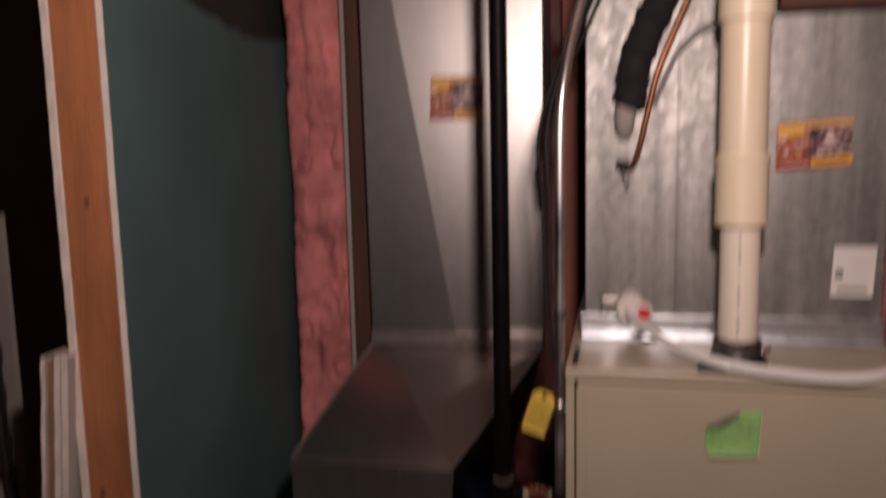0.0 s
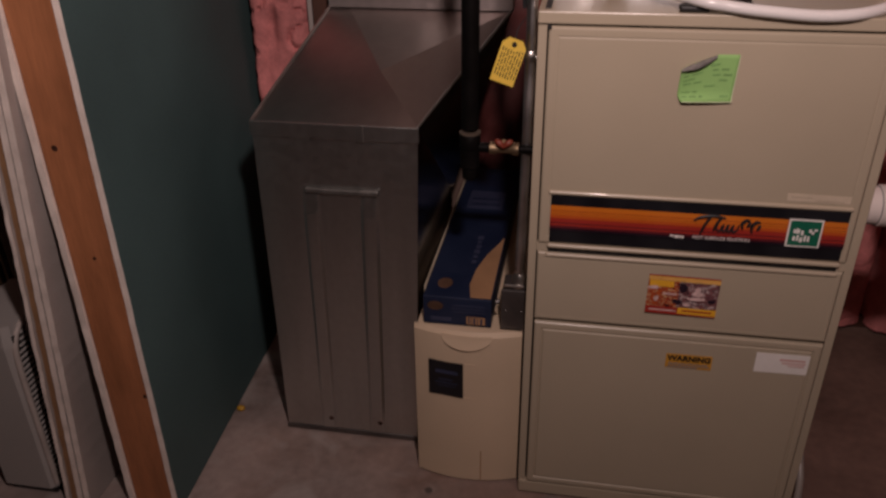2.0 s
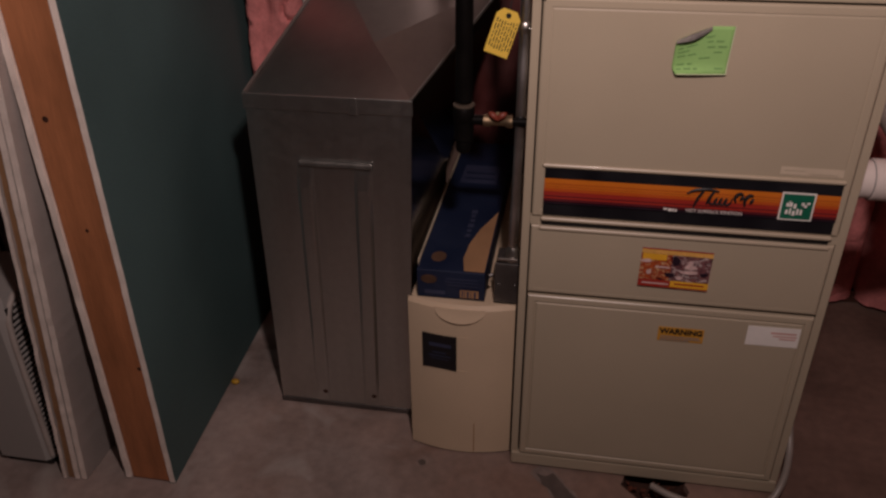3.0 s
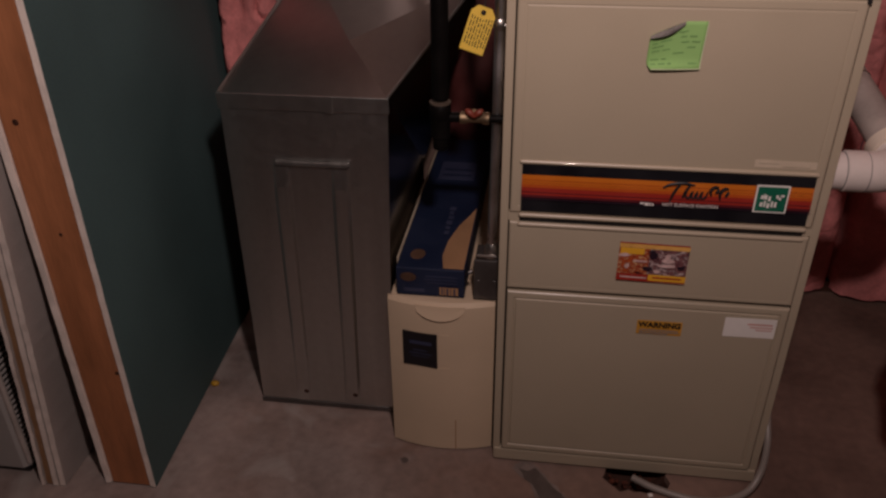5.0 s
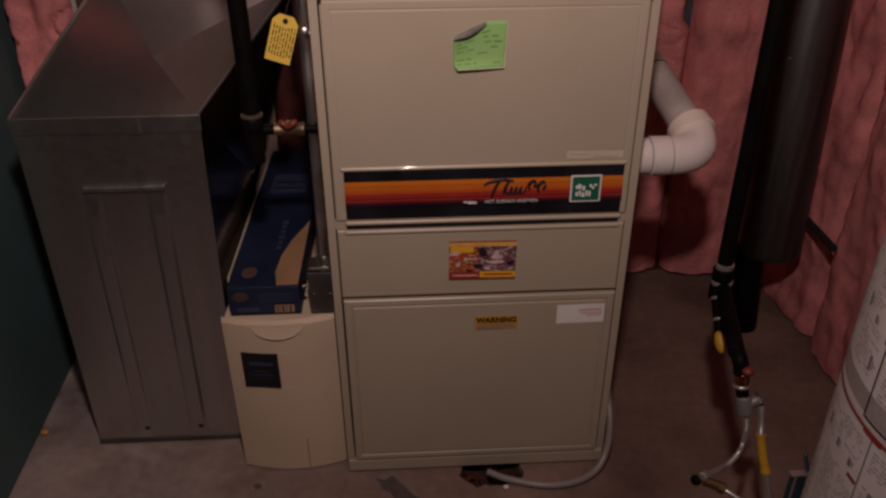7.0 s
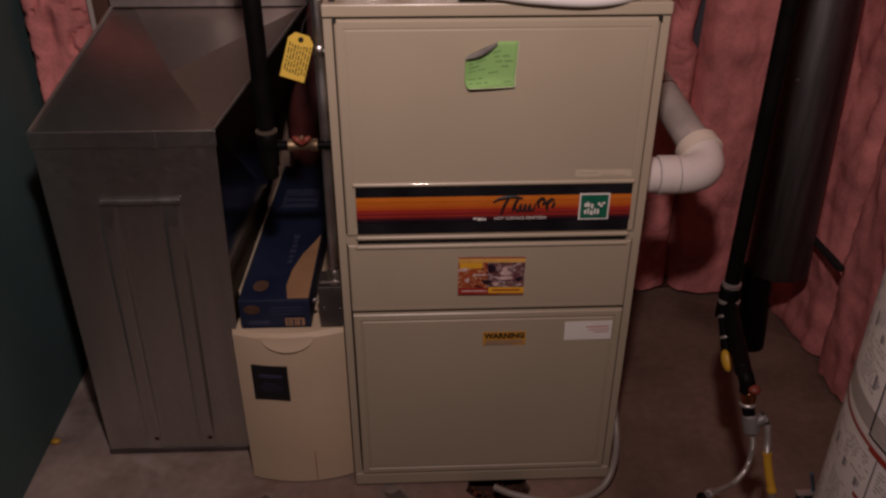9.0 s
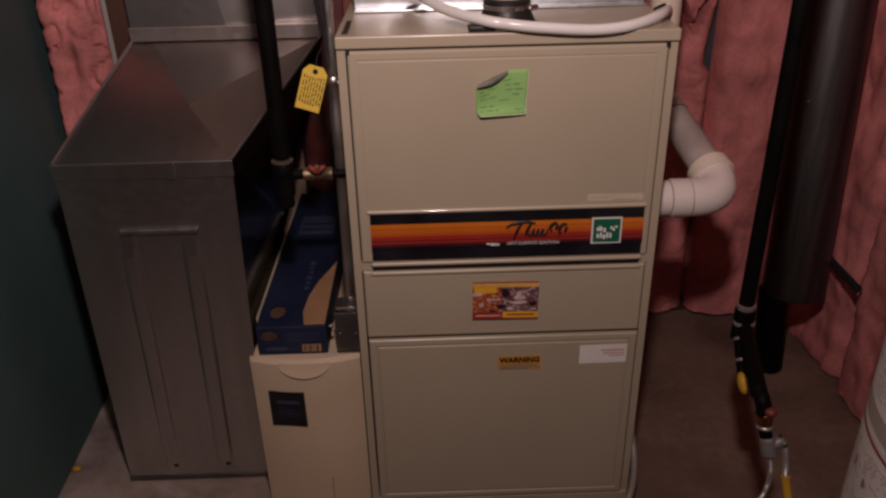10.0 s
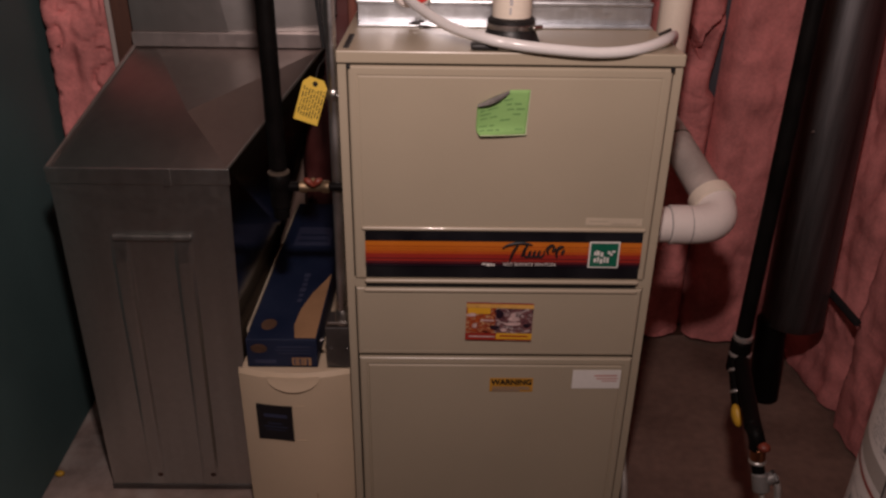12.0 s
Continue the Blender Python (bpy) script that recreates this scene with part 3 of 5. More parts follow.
# ---- furnace ----
def build_furnace():
    W = 0.533
    fu = thing("furnace", (W / 2, 0.36, 0), "beige enamelled gas furnace with striped trim band on concrete floor", "furnace")
    part("side_panel", box(0.0, 0.0012, 0.004, 0.72, 0.004, 0.966), BEIGE, fu)
    part("side_panel", box(W - 0.0012, W, 0.004, 0.72, 0.004, 0.966), BEIGE, fu)
    part("back_panel", box(0.0012, W - 0.0012, 0.70, 0.72, 0.004, 0.966), BEIGE, fu)
    part("corner_post", box(0.0, 0.014, 0.0, 0.004, 0.034, 0.966, 0.001), BEIGE, fu)
    part("corner_post", box(W - 0.014, W, 0.0, 0.004, 0.034, 0.966, 0.001), BEIGE, fu)
    part("bottom_panel", box(0.0012, W - 0.0012, 0.012, 0.70, 0.030, 0.034), BEIGE, fu)
    # black sheet added so the gaps round the doors read dark
    bm = box(0.0145, W - 0.0145, 0.012, 0.016, 0.03, 0.96)
    part("gap_backing", bm, BLACK, fu, "black sheet that darkens the gaps behind the doors")
    part("base_rail", box(0.001, W - 0.001, -0.004, 0.010, 0.004, 0.034, 0.003), BEIGE, fu)

    def door(name, x0, x1, z0, z1, lip, inset, deep, label=""):
        """A pressed sheet door: raised edge, stepped frame and flat centre panel."""
        bm = bmesh.new()
        rings = []
        for dx, y in ((0, 0.010), (0, -0.0034), (0.0008, -0.0050), (0.0022, -0.0062), (0.0040, -0.0066), (lip, -0.0066), (lip + 0.0015, -0.0066 + deep), (inset, -0.0066 + deep), (inset + 0.0018, -0.0064)):
            rings.append([bm.verts.new(p) for p in ((x0 + dx, y, z0 + dx), (x1 - dx, y, z0 + dx), (x1 - dx, y, z1 - dx), (x0 + dx, y, z1 - dx))])
        for a, b in zip(rings, rings[1:]):
            for s in range(4):
                bm.faces.new((a[s], a[(s + 1) % 4], b[(s + 1) % 4], b[s]))
        bm.faces.new(rings[-1])
        return part(name, bm, BEIGE, fu, label)

    door("upper_door", 0.0165, W - 0.0165, 0.594, 0.9625, 0.013, 0.0156, 0.0007)
    door("middle_panel", 0.0165, W - 0.0165, 0.438, 0.576, 0.008, 0.0105, 0.0003)
    door("lower_door", 0.0175, W - 0.0165, 0.037, 0.431, 0.0125, 0.0160, 0.0024)
    part("slot", box(0.034, 0.505, -0.0040, 0.004, 0.5775, 0.5855), BLACK, fu, "dark slot under the trim band")
    part("rail", box(0.032, 0.508, -0.0105, -0.002, 0.5865, 0.5945, 0.0036, seg=4), RAIL, fu, "folded rail under the trim band")
    part("rail", box(0.030, 0.508, -0.0100, -0.002, 0.687, 0.694, 0.0032, seg=4), RAIL, fu, "folded rail over the trim band")
    part("rail", box(0.030, 0.508, -0.0100, -0.002, 0.568, 0.5765, 0.0038, seg=4), RAIL, fu, "folded rail")

    part("filler", box(0.0142, 0.0335, -0.0025, 0.006, 0.577, 0.5935), BEIGE, fu)
    part("filler", box(0.5055, W - 0.0142, -0.0025, 0.006, 0.577, 0.5935), BEIGE, fu)
    # trim band: black ground, orange to maroon stripes
    bx0, bx1, bz0, bz1 = 0.035, 0.505, 0.598, 0.686
    rects = [(0, 0, 1, 1, 0)]
    edges = [(0.78, 0.665, 1), (0.665, 0.645, 2), (0.645, 0.605, 1), (0.605, 0.590, 2), (0.590, 0.560, 1), (0.560, 0.485, 2), (0.485, 0.385, 3), (0.385, 0.365, 4), (0.365, 0.315, 3), (0.315, 0.255, 4), (0.235, 0.20, 5)]
    rects += [(0.0, 0.79 - (0.78 - b) * 0.88, 1.0, 0.79 - (0.78 - a) * 0.88, mi) for a, b, mi in edges]
    band = part("trim_band", sheet((bx0, -0.0068, bz0), (bx1 - bx0, 0, 0), (0, 0, bz1 - bz0), rects), [NAVY, ORANGE, ORANGE_B, RED_A, RED_B, PURPLE_B], fu, "black trim band with orange and red stripes")
    # brush-script mark as plain strokes
    bm = bmesh.new()
    def stroke(pts, r=0.0016):
        tube(smooth_path([(x, -0.0106, z) for x, z in pts], 5), [r * (0.7 + 0.5 * math.sin(math.pi * k / (5 * (len(pts) - 1)))) for k in range(5 * (len(pts) - 1) + 1)], 6, bm)
    for x, z0, z1 in ((0.281, 0.632, 0.668), (0.301, 0.640, 0.666)):
        stroke([(x, z0), (x + (z1 - z0) * 0.16, (z0 + z1) / 2), (x + (z1 - z0) * 0.42, z1)], 0.0021)
    stroke([(0.268, 0.657), (0.280, 0.664), (0.300, 0.667), (0.318, 0.664)], 0.0020)
    for k in range(4):
        x = 0.307 + 0.0078 * k
        stroke([(x, 0.652), (x - 0.002, 0.644), (x + 0.003, 0.6405), (x + 0.008, 0.645), (x + 0.0095, 0.653)], 0.0016)
    for x, z, q in ((0.350, 0.655, 0.8), (0.366, 0.651, 1.0)):
        stroke([(x - 0.005 * q, z - 0.011 * q), (x - 0.006, z), (x, z + 0.009 * q), (x + 0.006, z + 0.0085 * q)], 0.0024)
        stroke([(x + 0.003, z - 0.006 * q), (x + 0.007, z + 0.004)], 0.0022)
    part("script_mark", bm, INK, band, "black brush-stroke mark", True)
    letters("HOT SURFACE IGNITION", 0.0080, pose(0.315, -0.0112, 0.6265, 90, 0, 0), WHITEINK, "lettering", band)
    part("small_mark", sheet((0.234, -0.0105, 0.623), (0.022, 0, 0), (0, 0, 0.006), [(0, 0.1, 0.3, 0.9, 0), (0.35, 0, 0.62, 0.9, 0), (0.66, 0.1, 0.8, 0.9, 0), (0.85, 0.1, 1.0, 0.8, 0)]), WHITEINK, band, "small white bars")
    # square plate
    pl = sheet((0.415, -0.0105, 0.622), (0.052, 0, 0), (0, 0, 0.049), [(0, 0, 1, 1, 1), (0.05, 0.05, 0.95, 0.95, 0),
        (0.17, 0.50, 0.25, 0.64, 1), (0.28, 0.50, 0.36, 0.66, 1), (0.39, 0.44, 0.47, 0.62, 1), (0.25, 0.50, 0.28, 0.72, 1),
        (0.17, 0.24, 0.25, 0.40, 1), (0.28, 0.24, 0.34, 0.46, 1), (0.37, 0.20, 0.46, 0.38, 1), (0.49, 0.24, 0.56, 0.46, 1), (0.59, 0.24, 0.66, 0.44, 1),
        (0.60, 0.58, 0.68, 0.70, 1), (0.68, 0.52, 0.76, 0.62, 1), (0.74, 0.64, 0.84, 0.72, 1)], 0.0016)
    part("square_plate", pl, [LOGOGREEN, WHITEINK], band, "small green square plate with white border")

    # stickers
    c, s1 = math.cos(radians(-1)), math.sin(radians(-1))
    sticker((0.209, -0.0066, 0.4745), (0.119 * c, 0, 0.119 * s1), (-0.0745 * s1, 0, 0.0745 * c), fu)
    wn = part("warning_label", sheet((0.2575, -0.0066, 0.357), (0.0805, 0, 0), (0, 0, 0.030), [(0, 0, 1, 1, 0), (0.06, 0.30, 0.92, 0.37, 1), (0.06, 0.17, 0.95, 0.24, 1), (0.06, 0.06, 0.7, 0.12, 1)]), [WARNYEL, GREYINK], fu, "yellow warning label")
    letters("WARNING", 0.0155, pose(0.298, -0.0082, 0.3785, 90, 0, 0), INK, "lettering", wn, 0.0006)
    part("white_label", sheet((0.4105, -0.0066, 0.365), (0.089, 0, 0.001), (0, 0, 0.041), [(0, 0, 1, 1, 0), (0.45, 0.66, 0.93, 0.74, 1), (0.50, 0.52, 0.95, 0.58, 1), (0.62, 0.40, 0.93, 0.45, 1)]), [WHITEINK, FADEDRED], fu, "white printed label with faded red lines")
    part("tape_strip", sheet((0.405, -0.0066, 0.700), (0.095, 0, -0.001), (0, 0, 0.013), [(0, 0, 1, 1, 0), (0.06, 0.5, 0.4, 0.62, 1), (0.45, 0.2, 0.9, 0.3, 1)]), [TAPE, BEIGE], fu, "faded strip of paper tape")
    # green note whose upper left corner curls forward
    def note_point(a, b):
        """Paper place for a across and b up; past b = 1 the sheet rolls over towards the room."""
        h = 0.050 + 0.022 * min(1.0, a / 0.62) ** 0.85
        curl = (1 - a) ** 1.5
        y = -0.0070 - 0.0012 * math.sin(a * 3.1) * (1 - b) - 0.010 * curl * min(b, 1) ** 2
        y -= (0.004 + 0.005 * (1 - a)) * max(0.0, 1 - b / 0.22) ** 2
        x, z = 0.2155 + 0.006 * max(0.0, 1 - a / 0.16) ** 2 * max(0.0, 1 - b / 0.2) ** 2 + a * 0.0795 + min(b, 1) * (0.001 + 0.003 * a), 0.8565 + 0.0015 * a * (1 - b) + min(b, 1) * h
        if b > 1:
            t = (b - 1) * 4.0
            r = 0.0025 + 0.0045 * math.sin(math.pi * min(1.0, a / 0.62))
            y -= r * math.sin(t) * 1.3
            z += r * 0.5 * math.sin(t) - r * 0.75 * (1 - math.cos(t)) * 1.6
        return (x, y, z)
    def note_mesh(b0, b1, n, m2, aend=1.0):
        bm = bmesh.new()
        gr = [[bm.verts.new(note_point(aend * i / n, b0 + (b1 - b0) * j / m2)) for i in range(n + 1)] for j in range(m2 + 1)]
        for j in range(m2):
            for i in range(n):
                bm.faces.new((gr[j][i], gr[j][i + 1], gr[j + 1][i + 1], gr[j + 1][i]))
        return bm
    note = part("note", note_mesh(0, 1, 16, 12), GREENNOTE, fu, "green paper note with a curled corner", True)
    # paper back darkened for the shade inside the curl
    part("curl", note_mesh(1, 1.48, 14, 8, 0.60), CURLPAPER, note, "underside of the curled corner, shade in its grey", True)
    # pale lines along two edges paint the light the paper's thickness catches
    bm = bmesh.new()
    for edge in ([(0.06 + 0.94 * k / 10, 0.0) for k in range(11)], [(1.0, k / 10) for k in range(11)]):
        ps = [Vector(note_point(*q)) + Vector((0, -0.0006, 0)) for q in edge]
        tube(ps, [0.0009] * 11, 6, bm)
    part("border", bm, NOTEPALE, note, "pale line painted where the paper edge catches light", True)
    md = note.modifiers.new("thick", "SOLIDIFY")
    md.thickness = 0.0004
    rnd = random.Random(4)
    bm = bmesh.new()
    for j in range(7):
        b = 0.10 + 0.115 * j
        a = 0.07
        while a < 0.88:
            w = rnd.uniform(0.06, 0.22)
            if rnd.random() < 0.62 and not (a > 0.6 and j in (1, 2)):
                e = min(a + w, 0.93)
                ps = [Vector(note_point(p, q)) + Vector((0, -0.0009, 0)) for p, q in ((a, b), (e, b), (e, b + 0.032), (a, b + 0.032))]
                quad(bm, ps)
            a += w + 0.05
    part("print", bm, GREENDARK, note, "faded print bars")
    # top cap with folded front, slot and wiring hole
    bm = box(-0.0006, W + 0.0006, -0.006, 0.722, 0.966, 0.985, 0.0022)
    cap = part("top_cap", bm, BEIGE, fu, "folded beige top cap")
    part("slot", box(0.009, 0.018, 0.012, 0.115, 0.9845, 0.9868, 0.0006), BLACK, cap, "dark slot")
    # black blocks paint the dark gaps at the upper door's corners
    part("corner_gap", box(0.015, 0.021, -0.0088, -0.004, 0.9585, 0.9655), BLACK, fu, "black corner gap")
    part("corner_gap", box(W - 0.021, W - 0.015, -0.0088, -0.004, 0.9585, 0.9655), BLACK, fu, "black corner gap")
    return fu


def collage(name, cols, scale):
    """Printed photo collage: small irregular blots of several inks."""
    m = mat(name, (0.5, 0.5, 0.5), 0.42, 0, 20, 0.1, 200, 0)
    nt = m.node_tree
    tc = next(n for n in nt.nodes if n.type == "TEX_COORD")
    mp = nt.nodes.new("ShaderNodeMapping")
    mp.inputs["Scale"].default_value = (1, 0, 1.5)
    nt.links.new(tc.outputs["Object"], mp.inputs["Vector"])
    n = nt.nodes.new("ShaderNodeTexNoise")
    n.inputs["Scale"].default_value, n.inputs["Detail"].default_value, n.inputs["Distortion"].default_value = scale, 3, 1.6
    nt.links.new(mp.outputs[0], n.inputs["Vector"])
    ramp = nt.nodes.new("ShaderNodeValToRGB")
    e = ramp.color_ramp.elements
    e[0].position, e[0].color = 0.30, (*cols[0], 1)
    e[1].position, e[1].color = 0.68, (*cols[-1], 1)
    for k, c in enumerate(cols[1:-1]):
        q = e.new(0.30 + 0.38 * (k + 1) / (len(cols) - 1))
        q.color = (*c, 1)
    nt.links.new(n.outputs["Fac"], ramp.inputs[0])
    nt.links.new(ramp.outputs[0], nt.nodes["Principled BSDF"].inputs["Base Color"])
    return m


WARM = collage("warm_photo_print", [(0.05, 0.015, 0.015), (0.16, 0.02, 0.015), (0.50, 0.10, 0.02), (0.22, 0.03, 0.02), (0.66, 0.40, 0.20), (0.36, 0.05, 0.02)], 62)
PLUM = collage("plum_photo_print", [(0.025, 0.012, 0.02), (0.08, 0.025, 0.035), (0.28, 0.12, 0.12), (0.05, 0.018, 0.028), (0.60, 0.48, 0.46), (0.14, 0.05, 0.06)], 70)
PALEGOLD = mat("pale_gold_ink", (0.72, 0.40, 0.10), 0.45, 0, 40, 0.2, 200, 0)
PHOTOMATS = [GOLD, RED_A, PLUM, PALEGOLD, WARM, PINKINK, PURPLE_B]
PHOTO = [(0, 0, 1, 1, 2), (0, 0.90, 1, 1.0, 1), (0, 0.86, 1, 0.97, 3), (0.0, 0.16, 0.44, 0.86, 4), (0.02, 0.70, 0.36, 0.86, 0),
         (0.0, 0.62, 0.16, 0.71, 5), (0.10, 0.30, 0.17, 0.44, 5), (0.22, 0.50, 0.42, 0.55, 5), (0.36, 0.26, 0.50, 0.40, 6), (0.43, 0.60, 0.55, 0.84, 6),
         (0.62, 0.52, 0.80, 0.66, 5), (0.66, 0.66, 0.75, 0.76, 5), (0.58, 0.40, 0.84, 0.50, 5), (0.86, 0.36, 0.97, 0.48, 6), (0.52, 0.22, 0.62, 0.34, 5),
         (0.0, 0.0, 0.58, 0.18, 1), (0.05, 0.07, 0.44, 0.11, 5), (0.46, 0.03, 1.0, 0.20, 0), (0.52, 0.10, 0.94, 0.14, 1), (0.0, -0.0, 1.0, 0.03, 1)]


def sticker(origin, u, v, parent):
    """A printed sticker: card with the collage fields laid on it."""
    st = part("sticker", sheet(origin, u, v, PHOTO[:1]), [PHOTOMATS[2]] * 3, parent, "printed service sticker in yellow, red and plum")
    o, u, v = Vector(origin), Vector(u), Vector(v)
    n = u.cross(v).normalized()
    for k, (a, b, c, d, mi) in enumerate(PHOTO[1:]):
        bm = bmesh.new()
        rim = [(a, b), (c, b), (c, d), (a, d)]
        if mi in (5, 6) and d - b > 0.06:   # soft-edged blots of the photograph
            rim = [((a + c) / 2 + (c - a) / 2 * math.cos(w) * (1 + 0.2 * math.sin(3 * w + k)), (b + d) / 2 + (d - b) / 2 * math.sin(w) * (1 + 0.2 * math.cos(2 * w + k))) for w in (2 * math.pi * i / 14 for i in range(14))]
        bm.faces.new([bm.verts.new(o + u * p + v * q + n * (0.0009 + 0.00025 * k)) for p, q in rim])
        part("print", bm, PHOTOMATS[mi], st)
    return st


build_furnace()
PL = 0.218   # front of the supply plenum


def build_plenum():
    pn = thing("supply_plenum", (0.27, 0.45, 0.985), "spangled galvanized supply plenum standing on the furnace", "duct")
    bm = box(0.022, 0.528, PL, 0.70, 1.027, 2.31, 0.0015)
    part("body", bm, ZINC, pn)
    bm = box(0.014, 0.531, PL - 0.006, 0.705, 0.9855, 1.022, 0.0015)
    part("base_collar", bm, ZINC_COLLAR, pn, "bright smooth collar")
    part("foot_flange", box(0.016, 0.529, PL - 0.032, PL - 0.0065, 0.9855, 0.9895, 0.0014, seg=3), ZINC_COLLAR, pn, "bright foot flange on the furnace top")
    part("flange", box(0.012, 0.532, PL - 0.012, 0.706, 1.020, 1.028, 0.0026, seg=3), ZINC_COLLAR, pn, "bright folded hem")
    part("seam", box(0.182, 0.186, PL - 0.003, PL + 0.002, 1.029, 2.30, 0.0008), ZINC, pn, "standing seam")
    part("label", sheet((0.443, PL - 0.0006, 1.069), (0.068, 0, 0), (0.004, 0, 0.087), [(0, 0, 1, 1, 0), (0.08, 0.36, 0.26, 0.54, 1), (0.15, 0.1, 0.85, 0.17, 1), (0.4, 0.7, 0.9, 0.74, 2), (0.1, 0.78, 0.9, 0.82, 2), (0.4, 0.6, 0.9, 0.63, 2), (0.4, 0.5, 0.9, 0.53, 2)]), [WHITEINK, GREYINK, LABEL], pn, "white rating label with grey print")
    c, s = math.cos(radians(4)), math.sin(radians(4))
    sticker((0.347, PL - 0.0006, 1.289), (0.121 * c, 0, 0.121 * s), (0, 0, 0.080), pn)
    # drain fitting with red plug
    dr = part("drain_fitting", rod((0.104, PL + 0.01, 1.046), (0.104, PL - 0.040, 1.044), 0.026, 20, None, 0, 0.004), PVC, pn, "white drain fitting")
    part("plug", rod((0.126, PL - 0.030, 1.043), (0.127, PL - 0.052, 1.041), 0.016, 18, None, 0, 0.002), PVC, dr, "white ring")
    part("plug", rod((0.1272, PL - 0.050, 1.041), (0.1275, PL - 0.0545, 1.0405), 0.011, 16, None, 0, 0.001), REDMAT, dr, "red plug")
    part("tab", box(0.052, 0.084, PL - 0.010, PL - 0.002, 1.030, 1.058, 0.002), STEEL, pn, "bright sheet metal tab")


build_plenum()


def build_exhaust():
    x, y = 0.2695, 0.058
    ex = thing("exhaust_pipe", (x, y, 0.985), "yellowed plastic exhaust pipe with couplings rising from the furnace top", "pipe")
    part("pipe", rod((x, y, 0.99), (x, y, 1.225), 0.0305, 28), PVC_PALE, ex, "", True)
    bm = bmesh.new()
    rnd = random.Random(6)
    z = 1.035
    while z < 1.2:
        h = rnd.uniform(0.003, 0.012)
        box(x - 0.0065, x - 0.0015 - rnd.uniform(0, 0.002), y - 0.0306, y - 0.0298, z, z + h, 0, bm)
        z += h + rnd.choice((0.003, 0.003, 0.012))
    part("print_line", bm, FAINTINK, ex, "faint printed line")
    part("coupling", tube([(x, y, z) for z in (1.209, 1.213, 1.222, 1.300, 1.316, 1.320)], [0.036, 0.0405, 0.0395, 0.0395, 0.041, 0.037], 28), PVC_CREAM, ex)
    part("pipe", rod((x, y, 1.318), (x, y, 1.53), 0.0362, 28), PVC_CREAM, ex)
    part("coupling", tube([(x, y, z) for z in (1.520, 1.524, 1.60, 1.72, 1.73)], [0.037, 0.041, 0.0405, 0.0405, 0.037], 28), PVC_CREAM, ex)
    part("pipe", rod((x, y, 1.72), (x, y, 2.31), 0.0362, 28), PVC_CREAM, ex)
    co = part("collar", tube([(x, y, z) for z in (0.986, 0.990, 1.004, 1.008, 1.024, 1.028)], [0.046, 0.046, 0.040, 0.0375, 0.0375, 0.033], 28), BLACK, ex, "black rubber collar")
    part("clamp", rod((x, y, 1.010), (x, y, 1.019), 0.0385, 28), STEEL, co, "steel hose clamp")
    part("clamp_screw", rod((x + 0.030, y - 0.030, 1.0145), (x + 0.046, y - 0.018, 1.0145), 0.0045, 10), STEEL, co)
    bm = box(0.205, 0.262, 0.000, 0.026, 0.9862, 0.995, 0.003)
    part("gasket", bm, BLACK, ex, "black gasket flap")
    part("gasket", box(0.246, 0.305, -0.002, 0.012, 0.9862, 0.993, 0.002), STEEL, ex, "bent steel strap")


build_exhaust()


